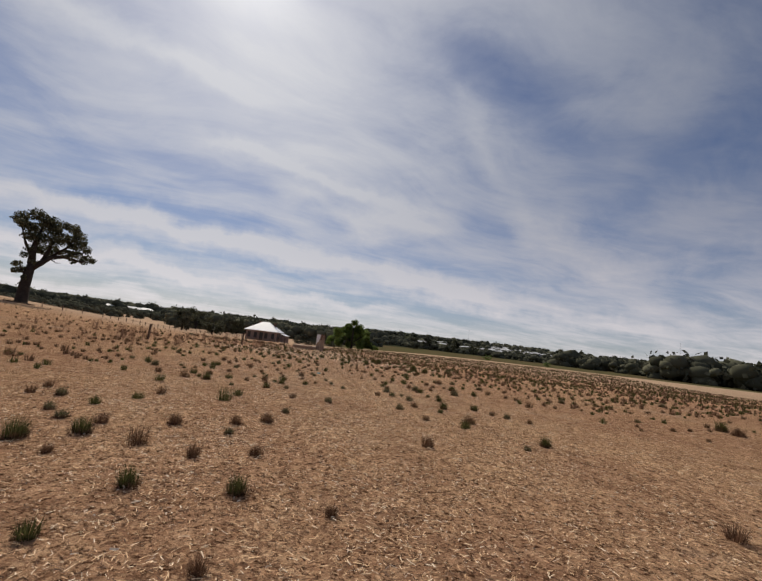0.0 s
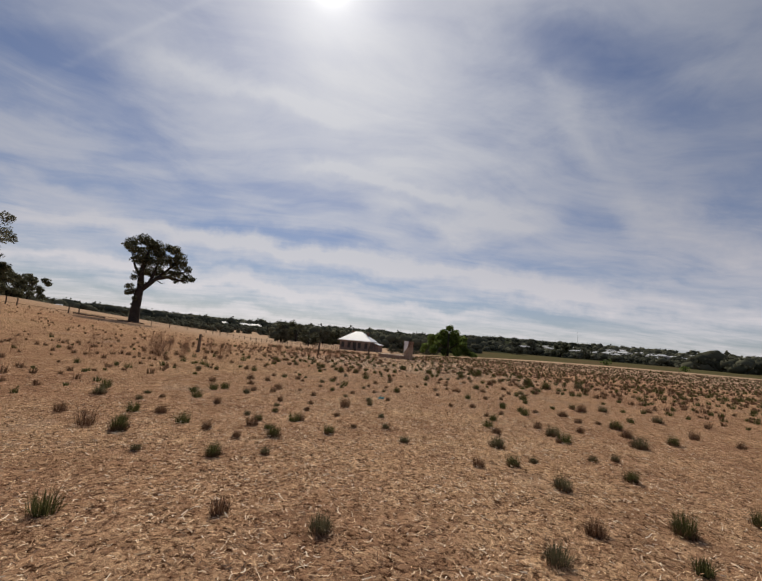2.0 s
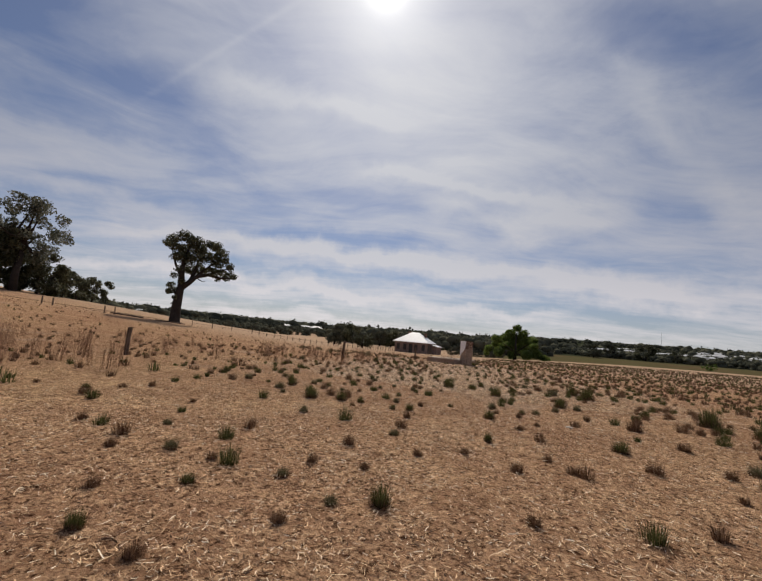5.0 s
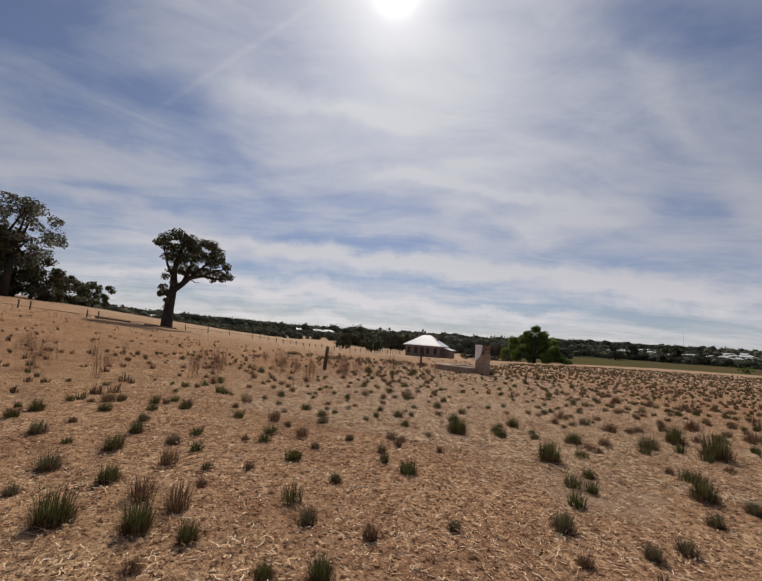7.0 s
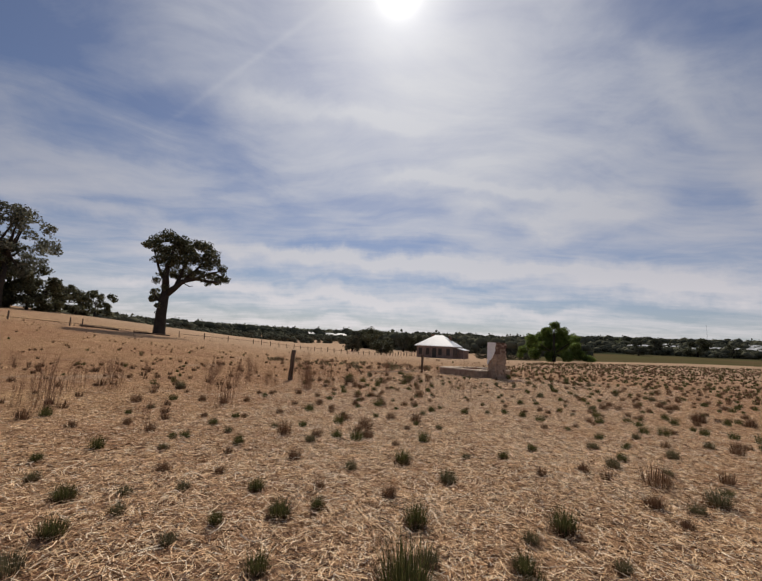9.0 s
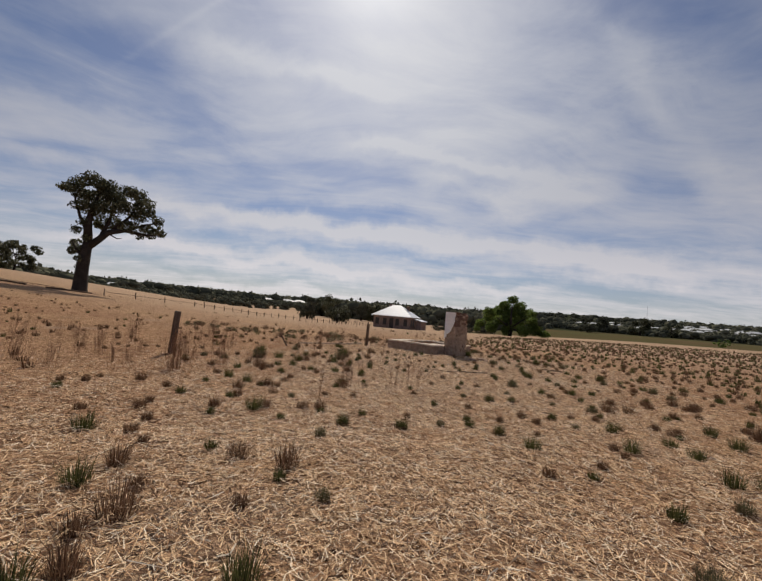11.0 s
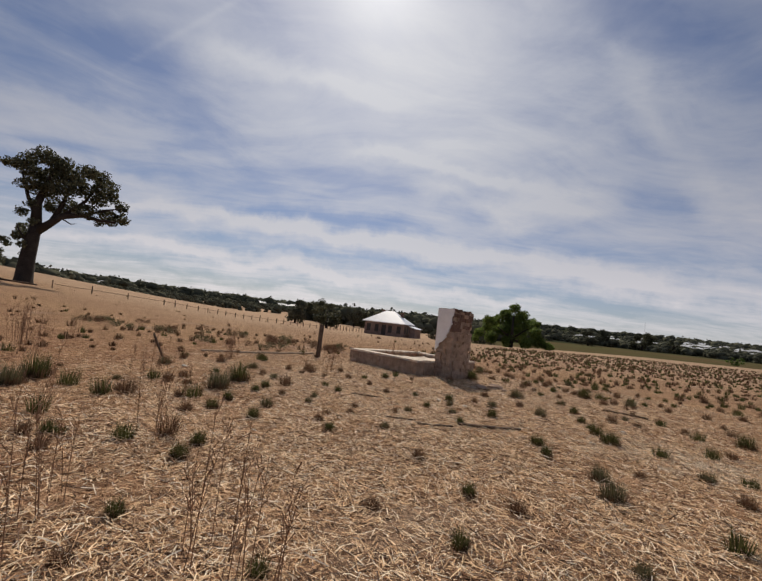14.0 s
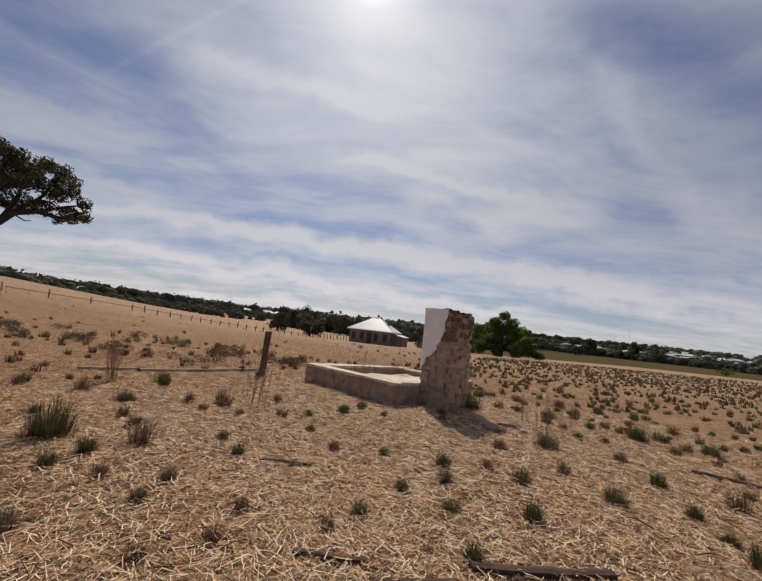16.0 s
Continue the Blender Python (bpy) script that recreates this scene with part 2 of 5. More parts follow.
def ground_material():
    m, nt, b = material("dry_paddock", 1.0, 0.0)
    at = nt.nodes.new("ShaderNodeTexCoord").outputs["Object"]
    flecks = nt.nodes.new("ShaderNodeTexVoronoi")
    flecks.inputs["Scale"].default_value = 22
    squash = vmath(nt, "MULTIPLY", at, (1.0, 0.45, 1.0)).outputs[0]
    warp = nt.nodes.new("ShaderNodeTexNoise")
    warp.inputs["Scale"].default_value, warp.inputs["Detail"].default_value = 7, 3
    link(nt, at, warp.inputs["Vector"])
    wsc = vmath(nt, "SCALE", warp.outputs["Color"])
    wsc.inputs["Scale"].default_value = 0.25
    link(nt, vmath(nt, "ADD", squash, wsc.outputs[0]).outputs[0], flecks.inputs["Vector"])
    cell = nt.nodes.new("ShaderNodeSeparateColor")
    link(nt, flecks.outputs["Color"], cell.inputs[0])
    fine = noise_tex(nt, at, 34, 8, 0.72)
    mid = noise_tex(nt, at, 3.2, 6, 0.6)
    clod = noise_tex(nt, at, 0.55, 5, 0.55)
    patch = noise_tex(nt, at, 0.11, 4, 0.5)
    soil = ramp(nt, mid, [(0.35, (0.19, 0.108, 0.070)), (0.5, (0.31, 0.185, 0.122)), (0.66, (0.43, 0.28, 0.19))])
    litter = ramp(nt, cell.outputs[0], [(0.0, (0.075, 0.042, 0.028)), (0.25, (0.30, 0.18, 0.112)), (0.7, (0.50, 0.325, 0.20)), (1.0, (0.70, 0.50, 0.33))])
    cover = ramp(nt, fmath(nt, "ADD", fmath(nt, "MULTIPLY", fine, 0.5), fmath(nt, "MULTIPLY", clod, 0.5)), [(0.40, 0.1), (0.60, 0.85)])
    col = mix(nt, cover, soil, litter)
    strands = None
    for k, turn in enumerate((12, 74, 131)):
        mp = nt.nodes.new("ShaderNodeMapping")
        mp.inputs["Rotation"].default_value, mp.inputs["Location"].default_value = (0, 0, radians(turn)), (k * 3.1, k, 0)
        mp.inputs["Scale"].default_value = (7, 95, 1)
        link(nt, vmath(nt, "ADD", at, wsc.outputs[0]).outputs[0], mp.inputs[0])
        one = ramp(nt, noise_tex(nt, mp.outputs[0], 1.0, 2, 0.5), [(0.585, 0.0), (0.635, 1.0)])
        strands = one if strands is None else fmath(nt, "MAXIMUM", strands, one)
    straw_tone = ramp(nt, fine, [(0.35, (0.40, 0.26, 0.165)), (0.6, (0.70, 0.51, 0.35))])
    col = mix(nt, fmath(nt, "MULTIPLY", strands, cover), col, straw_tone)
    red = ramp(nt, patch, [(0.38, (0.93, 0.87, 0.85)), (0.52, (1.0, 0.97, 0.94)), (0.66, (1.06, 1.06, 1.0))])
    col = mix(nt, 1.0, col, red, "MULTIPLY")
    gaps = ramp(nt, noise_tex(nt, at, 17, 5, 0.75), [(0.39, (0.30, 0.25, 0.23)), (0.485, (1.32, 1.28, 1.18))])
    col = mix(nt, 1.0, col, gaps, "MULTIPLY")
    dust = ramp(nt, noise_tex(nt, at, 0.23, 5, 0.6), [(0.60, 0.0), (0.70, 0.6)])
    col = mix(nt, dust, col, (0.50, 0.37, 0.27))
    # a worn sandy patch beside the ruined hearth
    away = vmath(nt, "MULTIPLY", vmath(nt, "SUBTRACT", at, (-4.01, 48.31, 0.0)).outputs[0], (0.62, 0.8, 0.0)).outputs[0]
    reach = fmath(nt, "ADD", vmath(nt, "LENGTH", away).outputs["Value"], fmath(nt, "MULTIPLY", fmath(nt, "SUBTRACT", mid, 0.5), 2.6))
    sand = ramp(nt, reach, [(0.45, 0.85), (0.95, 0.0)])
    col = mix(nt, sand, col, ramp(nt, fine, [(0.35, (0.46, 0.36, 0.26)), (0.6, (0.66, 0.55, 0.42))]))
    # far off the litter blends into an even straw colour, then the green crop begins
    sep = nt.nodes.new("ShaderNodeSeparateXYZ")
    link(nt, at, sep.inputs[0])
    wave = fmath(nt, "MULTIPLY", noise_tex(nt, at, 0.05, 4, 0.5), 26.0)
    y = fmath(nt, "ADD", sep.outputs[1], wave)
    x = sep.outputs[0]
    far = fmath(nt, "DIVIDE", fmath(nt, "SUBTRACT", y, 62.0), 40.0, True)
    even = ramp(nt, mid, [(0.3, (0.40, 0.275, 0.185)), (0.7, (0.53, 0.385, 0.265))])
    col = mix(nt, fmath(nt, "MULTIPLY", far, 0.8), col, even)
    edge = fmath(nt, "ADD", fmath(nt, "SUBTRACT", sep.outputs[1], 150.0), fmath(nt, "MULTIPLY", wave, 0.3))
    green_y = fmath(nt, "DIVIDE", edge, 9.0, True)
    green_x = fmath(nt, "DIVIDE", fmath(nt, "ADD", x, 36.0), 10.0, True)
    crop = ramp(nt, noise_tex(nt, at, 0.03, 6, 0.6), [(0.35, (0.125, 0.09, 0.05)), (0.5, (0.10, 0.084, 0.042)), (0.65, (0.10, 0.096, 0.044))])
    col = mix(nt, fmath(nt, "MULTIPLY", green_y, green_x), col, crop)
    wood_y = fmath(nt, "DIVIDE", fmath(nt, "SUBTRACT", y, 300.0), 40.0, True)
    col = mix(nt, wood_y, col, (0.036, 0.040, 0.024))
    link(nt, col, b.inputs["Base Color"])
    relief = fmath(nt, "ADD", fmath(nt, "MULTIPLY", fine, 0.6), fmath(nt, "MULTIPLY", strands, 0.35))
    bump(nt, b, relief, 1.0, 0.045)
    return m


M_GROUND = ground_material()
M_STRAW = straw_material()
M_GREEN = leafy("green_grass", (0.030, 0.034, 0.013), (0.145, 0.140, 0.052), 0.32, 0.85, 0.08)
M_GREY = leafy("grey_grass", (0.065, 0.058, 0.032), (0.22, 0.195, 0.11), 0.25, 0.85, 0.08)
M_BROWN = leafy("brown_grass", (0.065, 0.036, 0.023), (0.30, 0.18, 0.11), 0.2, 0.9, 0.06)
M_WEED = leafy("dry_weed", (0.20, 0.105, 0.062), (0.48, 0.30, 0.19), 0.2, 0.9, 0.08)
M_BARK = plain("bark", (0.018, 0.015, 0.013), (0.055, 0.044, 0.037), 9, 0.9, 0.2, 0.03)
M_GUM = leafy("gum_leaves", (0.034, 0.038, 0.022), (0.135, 0.132, 0.074), 0.32)
M_GUMGREY = leafy("grey_gum_leaves", (0.06, 0.066, 0.046), (0.21, 0.21, 0.155), 0.35)
M_BUSH = leafy("bush_leaves", (0.045, 0.07, 0.018), (0.20, 0.27, 0.065), 0.5, 0.6, 0.2)
M_WOODS = leafy("far_leaves", (0.062, 0.064, 0.046), (0.150, 0.146, 0.100), 0.12, 1.0, 0.0)
M_POST = plain("weathered_post", (0.075, 0.050, 0.035), (0.19, 0.135, 0.10), 14, 0.9, 0.2, 0.01)
M_PALEPOST = plain("pale_post", (0.24, 0.17, 0.115), (0.48, 0.36, 0.26), 14, 0.9, 0.2, 0.01)
M_PLANK = plain("rotten_timber", (0.030, 0.019, 0.014), (0.115, 0.070, 0.045), 11, 0.9, 0.2, 0.012)
M_MORTAR = plain("mortar", (0.24, 0.165, 0.12), (0.50, 0.37, 0.27), 6, 0.95, 0.1, 0.02)
M_STONE = plain("rubble_stone", (0.20, 0.13, 0.095), (0.52, 0.38, 0.28), 4, 0.92, 0.15, 0.016)
M_BRICK = plain("old_brick", (0.075, 0.042, 0.032), (0.26, 0.165, 0.12), 3.5, 0.9, 0.15, 0.012)
M_PLASTER = plain("white_plaster", (0.80, 0.78, 0.76), (0.93, 0.92, 0.91), 3.5, 0.85, 0.2, 0.006)
M_CAP = plain("cement_cap", (0.56, 0.45, 0.35), (0.85, 0.74, 0.60), 6, 0.9, 0.2, 0.008)
M_ROOF = plain("pale_iron_roof", (0.74, 0.74, 0.74), (0.86, 0.86, 0.86), 1.5, 0.28, 0.5, 0.0)
M_HWALL = plain("dull_brick_wall", (0.17, 0.115, 0.095), (0.29, 0.21, 0.175), 2.5, 0.9, 0.2, 0.01)
M_DARKW = plain("dark_joinery", (0.020, 0.018, 0.017), (0.045, 0.04, 0.037), 3, 0.5, 0.4, 0.0)
M_TOWNWALL = plain("town_wall", (0.30, 0.26, 0.22), (0.55, 0.50, 0.45), 0.2, 0.85, 0.2, 0.0)
M_TOWNROOF = plain("town_roof", (0.34, 0.35, 0.36), (0.72, 0.72, 0.72), 0.08, 0.6, 0.3, 0.0)
M_METAL = plain("mast_steel", (0.15, 0.15, 0.16), (0.25, 0.25, 0.26), 3, 0.5, 0.5, 0.0)
M_WIRE = plain("rusty_wire", (0.08, 0.05, 0.035), (0.16, 0.11, 0.08), 30, 0.7, 0.4, 0.0)
M_TEAL = plain("teal_plastic", (0.04, 0.24, 0.25), (0.22, 0.52, 0.52), 18, 0.35, 0.5, 0.002)
M_LIMESTONE = plain("pale_pebble", (0.45, 0.40, 0.33), (0.70, 0.64, 0.55), 20, 0.9, 0.2, 0.003)


# ---- meshes ----
def mesh_object(name, verts, faces, mat, parent=None, smooth=False):
    me = bpy.data.meshes.new(name)
    me.from_pydata([tuple(v) for v in verts], [], faces)
    me.materials.append(mat)
    if smooth:
        me.polygons.foreach_set("use_smooth", [True] * len(me.polygons))
    ob = new(name, me)
    ob.parent = parent
    return ob


def strips_mesh(name, verts, quads, tris, mat):
    """A mesh from arrays: verts (n, 3), quads (m, 4), tris (k, 3)."""
    me = bpy.data.meshes.new(name)
    loops = np.concatenate([quads.ravel(), tris.ravel()]).astype(np.int32)
    sizes = np.concatenate([np.full(len(quads), 4), np.full(len(tris), 3)]).astype(np.int32)
    me.vertices.add(len(verts))
    me.vertices.foreach_set("co", verts.astype(np.float32).ravel())
    me.loops.add(len(loops))
    me.loops.foreach_set("vertex_index", loops)
    me.polygons.add(len(sizes))
    me.polygons.foreach_set("loop_start", np.concatenate([[0], np.cumsum(sizes)[:-1]]).astype(np.int32))
    me.polygons.foreach_set("loop_total", sizes)
    me.materials.append(mat)
    me.update(calc_edges=True)
    me.validate()
    return me


def part(name, bm, mat, parent=None, label=""):
    me = bpy.data.meshes.new(name)
    bm.to_mesh(me)
    bm.free()
    me.materials.append(mat)
    ob = new(name, me)
    ob.parent = parent
    return tagged(ob, label)


def empty(name, x, y, z, turn=0.0):
    e = new(name)
    e.matrix_world = pose(x, y, z, 0, 0, turn)
    return e


def rough_box(x0, x1, y0, y1, z0, z1, bevel=0.01, jitter=0.0, rng=None):
    bm = bmesh.new()
    bmesh.ops.create_cube(bm, size=1)
    for v in bm.verts:
        v.co = Vector((x0 + (v.co.x + 0.5) * (x1 - x0), y0 + (v.co.y + 0.5) * (y1 - y0), z0 + (v.co.z + 0.5) * (z1 - z0)))
        if jitter:
            v.co += Vector([rng.uniform(-jitter, jitter) for _ in range(3)])
    if bevel:
        bmesh.ops.bevel(bm, geom=bm.edges[:], offset=bevel, segments=1, affect="EDGES")
    return bm


def tube(path, radii, sides=8):
    """Verts and faces of a tapered limb along the points of path."""
    verts, faces = [], []
    path = [Vector(p) for p in path]
    for i, p in enumerate(path):
        d = (path[min(i + 1, len(path) - 1)] - path[max(i - 1, 0)]).normalized()
        a = d.cross(Vector((0.3, 1, 0.1))).normalized()
        c = d.cross(a)
        for k in range(sides):
            t = 2 * math.pi * k / sides
            verts.append(p + (a * math.cos(t) + c * math.sin(t)) * radii[i])
    for i in range(len(path) - 1):
        for k in range(sides):
            n = (k + 1) % sides
            faces.append((i * sides + k, i * sides + n, (i + 1) * sides + n, (i + 1) * sides + k))
    faces.append(tuple(range(sides))[::-1])
    faces.append(tuple((len(path) - 1) * sides + k for k in range(sides)))
    return verts, faces


def join_tubes(tubes):
    verts, faces = [], []
    for v, f in tubes:
        faces += [tuple(i + len(verts) for i in q) for q in f]
        verts += v
    return verts, faces


# ---- the lie of the land ----
def soft(u, w):
    return w * np.logaddexp(0, u / w)


def step(a, b, u):
    t = np.clip((u - a) / (b - a), 0, 1)
    return t * t * (3 - 2 * t)


def land(x, y):
    """Height of the ground in metres."""
    x, y = np.asarray(x, float), np.asarray(y, float)
    hill = 0.083 * soft(-x - 0.38 * y - 20, 6.0)
    dist = np.hypot(x + 4, y - 35)
    hill = hill * (1 - 0.92 * step(132, 250, dist))
    z = hill + 0.14 * step(20, 32, y) - 0.14 * step(34, 44, y) - 0.14 - 0.0042 * soft(y - 62, 6)
    far = np.hypot(x * 0.8, y)
    z = z + 1.3 * np.tanh((x + 8) / 28) * step(60, 140, y) * (1 - step(200, 420, far))
    z = z + 0.0300 * soft(far - 210, 30) * step(120, 300, far)
    z = z + 0.015 * soft(far - 880, 60) * step(-500, 60, x) * (1 - step(700, 1500, x))
    z = z + 6.0 * step(500, 1300, far) * np.sin(x / 330.0 + 0.8) + 2.2 * step(250, 700, far) * np.sin(x / 90.0 + y / 170.0)
    z = z + 0.022 * np.sin(x * 1.3 + 0.7 * np.sin(y * 0.9)) * np.sin(y * 1.1 + 1.0) + 0.05 * np.sin(x * 0.23 + 1) * np.sin(y * 0.19)
    return z


def zat(x, y):
    return float(land(x, y))


def spaced(lo, hi, near_lo, near_hi, fine, grow):
    """Grid lines: fine between near_lo and near_hi, wider and wider beyond."""
    inner = list(np.arange(near_lo, near_hi, fine))
    left, p, s = [], near_lo, fine
    while p > lo:
        s *= grow
        p -= s
        left.append(p)
    right, p, s = [], inner[-1], fine
    while p < hi:
        s *= grow
        p += s
        right.append(p)
    return np.array(left[::-1] + inner + right)


def build_ground():
    xs, ys = spaced(-3500, 3500, -14, 8, 0.24, 1.05), spaced(-900, 4200, -4, 60, 0.24, 1.05)
    gx, gy = np.meshgrid(xs, ys)
    gz = land(gx, gy)
    rng = np.random.default_rng(5)
    near = np.exp(-(np.hypot(gx + 2, (gy - 27) * 0.5) / 26) ** 2)
    gz = gz + rng.normal(0, 0.011, gx.shape) * near
    verts = np.stack([gx.ravel(), gy.ravel(), gz.ravel()], 1)
    n, m = len(xs), len(ys)
    i = (np.arange(m - 1)[:, None] * n + np.arange(n - 1)[None]).ravel()
    quads = np.stack([i, i + 1, i + n + 1, i + n], 1)
    me = strips_mesh("ground", verts, quads, np.zeros((0, 3), int), M_GROUND)
    me.polygons.foreach_set("use_smooth", [True] * len(me.polygons))
    tagged(new("ground", me), "dry straw-covered paddock ground with bare brown soil, green crop beyond", "ground", kind="structure")


build_ground()


# ---- the ruined hearth: low footing walls and a tall broken pier ----
def stone_face(rng, parent, x0, x1, z0, z1, place, course, lengths, mats, depth, name="stone", share=1.0):
    """Uneven stones over a face: place(u, v) gives the local matrix of a stone lying on it."""
    z = z0
    while z < z1 - 0.03:
        hgt = min(course * rng.uniform(0.85, 1.15), z1 - z)
        x = x0
        while x < x1 - 0.03:
            wid = min(rng.uniform(*lengths), x1 - x)
            if x1 - x - wid < 0.07:
                wid = x1 - x
            if rng.random() > share:
                x += wid
                continue
            e = min(0.016, wid * 0.1)
            bm = rough_box(-wid / 2 + 0.003, wid / 2 - 0.003, -0.03, depth * rng.uniform(0.25, 1.3), -hgt / 2 + 0.003, hgt / 2 - 0.003, 0.0, e, rng)
            bmesh.ops.transform(bm, matrix=place(x + wid / 2, z + hgt / 2), verts=bm.verts)
            part(name, bm, rng.choice(mats), parent)
            x += wid
        z += hgt


def wall_part(rng, ruin, name, x0, x1, y0, y1, top, low=-0.12):
    """One footing wall with a worn cement top and stones along both long faces."""
    bm = rough_box(x0, x1, y0, y1, low, top - 0.045, 0.012)
    wall = part(name, bm, M_MORTAR, ruin)
    along_x = (x1 - x0) > (y1 - y0)
    bm = rough_box(x0 - 0.012, x1 + 0.012, y0 - 0.012, y1 + 0.012, top - 0.045, top, 0.0)
    bmesh.ops.subdivide_edges(bm, edges=bm.edges[:], cuts=7, use_grid_fill=True)
    for v in bm.verts:
        v.co.z += rng.uniform(-0.012, 0.006)
        v.co.x += rng.uniform(-0.008, 0.008)
        v.co.y += rng.uniform(-0.008, 0.008)
    part("wall_top", bm, M_CAP, wall, "worn pale cement top")
    if along_x:
        stone_face(rng, wall, x0, x1, low + 0.12, top - 0.05, lambda u, v: Matrix.Translation((u, y0, v)) @ Matrix.Rotation(math.pi, 4, "Z"), 0.11, (0.10, 0.30), [M_STONE, M_MORTAR, M_MORTAR], 0.012, share=0.5)
    else:
        stone_face(rng, wall, y0, y1, low + 0.12, top - 0.05, lambda u, v: Matrix.Translation((x1, u, v)) @ Matrix.Rotation(-math.pi / 2, 4, "Z"), 0.11, (0.10, 0.30), [M_STONE, M_MORTAR, M_MORTAR], 0.012, share=0.5)
    return wall


def build_ruin():
    rng = random.Random(11)
    ruin = empty("ruined_hearth", -9.37, 52.90, zat(-9.37, 52.9) + 0.01, -24.9)
    ruin.scale = (1.27, 1.27, 1.27)
    tagged(ruin, "ruined rubble-stone hearth, broken pier and low footing walls in dry paddock", "ruin")
    wall_part(rng, ruin, "front_wall", -2.45, 0.0, 0.0, 0.26, 0.35)
    wall_part(rng, ruin, "side_wall", -0.26, -0.002, 0.262, 1.42, 0.35)
    wall_part(rng, ruin, "end_wall", -2.45, -2.19, 0.262, 2.9, 0.35)
    wall_part(rng, ruin, "back_wall", -2.188, -0.35, 2.62, 2.88, 0.33)
    bm = rough_box(-1.55, -0.262, 0.264, 2.1, -0.1, 0.27, 0.0)
    bmesh.ops.subdivide_edges(bm, edges=bm.edges[:], cuts=9, use_grid_fill=True)
    for v in bm.verts:
        v.co.z += rng.uniform(-0.02, 0.02)
    part("hearth_slab", bm, M_CAP, ruin, "pale cracked cement slab")
    # the pier
    px0, px1, py0, py1, top = 0.01, 0.45, 0.63, 1.42, 1.64
    bm = rough_box(px0 + 0.03, px1 - 0.03, py0 + 0.03, py1 - 0.03, -0.15, top - 0.05, 0.0)
    bmesh.ops.subdivide_edges(bm, edges=bm.edges[:], cuts=8, use_grid_fill=True)
    for v in bm.verts:
        v.co += Vector([rng.uniform(-0.012, 0.012) for _ in range(3)])
    pier = part("pier", bm, M_MORTAR, ruin, "broken rubble and brick pier with crumbling corners")
    faces = [
        (px0, px1, lambda u, v: Matrix.Translation((u, py0 + 0.03, v)) @ Matrix.Rotation(math.pi, 4, "Z")),
        (py0, py1, lambda u, v: Matrix.Translation((px1 - 0.03, u, v)) @ Matrix.Rotation(-math.pi / 2, 4, "Z")),
        (px0, px1, lambda u, v: Matrix.Translation((u, py1 - 0.03, v))),
        (py0, py1, lambda u, v: Matrix.Translation((px0 + 0.03, u, v)) @ Matrix.Rotation(math.pi / 2, 4, "Z")),
    ]
    for a, c, place in faces:
        stone_face(rng, pier, a, c, 0.0, 1.1, place, 0.085, (0.07, 0.24), [M_STONE, M_STONE, M_MORTAR], 0.045, share=0.8)
        stone_face(rng, pier, a, c, 1.1, top - 0.03, place, 0.085, (0.09, 0.22), [M_BRICK, M_BRICK, M_STONE], 0.030, "brick", share=0.9)
    # what is left of the white plaster on the near face
    rows = 26
    verts, quads = [], []
    for i in range(rows + 1):
        z = 0.6 + (top - 0.6) * i / rows
        reach = float(np.interp(z, [0.6, 0.74, 0.88, 0.98, 1.12, 1.4, top], [0.02, 0.16, 0.42, 0.66, 0.86, 0.97, 1.0])) + (rng.uniform(-0.07, 0.07) if 0 < i < rows - 4 else 0)
        for u in (0, 0.33, 0.66, 1.0):
            x = px0 - 0.012 + (px1 - px0 + 0.02) * max(0.02, reach) * u
            for y in (py0 - 0.038, py0 - 0.004):
                verts.append((x, y + rng.uniform(-0.003, 0.003), z))
    for i in range(rows):
        for k in range(3):
            a, c = i * 8 + k * 2, (i + 1) * 8 + k * 2
            quads += [(a, a + 2, c + 2, c), (a + 1, c + 1, c + 3, a + 3)]
        a, c = i * 8, (i + 1) * 8
        quads += [(a, c, c + 1, a + 1), (a + 6, a + 7, c + 7, c + 6)]
    for k in range(3):
        a, c = k * 2, rows * 8 + k * 2
        quads += [(a, a + 1, a + 3, a + 2), (c, c + 2, c + 3, c + 1)]
    mesh_object("plaster", verts, quads, M_PLASTER, pier)
    bm = rough_box(px0 - 0.02, px1 - 0.02, py0 - 0.02, py1 - 0.05, top - 0.05, top + 0.0, 0.0)
    bmesh.ops.subdivide_edges(bm, edges=bm.edges[:], cuts=6, use_grid_fill=True)
    for v in bm.verts:
        v.co += Vector((rng.uniform(-0.02, 0.02), rng.uniform(-0.02, 0.02), rng.uniform(-0.035, 0.02)))
    part("pier_top", bm, M_BRICK, pier, "uneven broken brick top")


build_ruin()


def fallen_stone(x, y, size, mat, name, label, seed):
    rng = random.Random(seed)
    bm = bmesh.new()
    bmesh.ops.create_icosphere(bm, subdivisions=2, radius=size)
    for v in bm.verts:
        v.co = Vector((v.co.x * 1.3, v.co.y, v.co.z * 0.55)) * (1 + rng.uniform(-0.22, 0.22))
    bm.transform(pose(x, y, zat(x, y) + size * 0.2, 0, 0, rng.uniform(0, 180)))
    tagged(part(name, bm, mat), label, "stone")


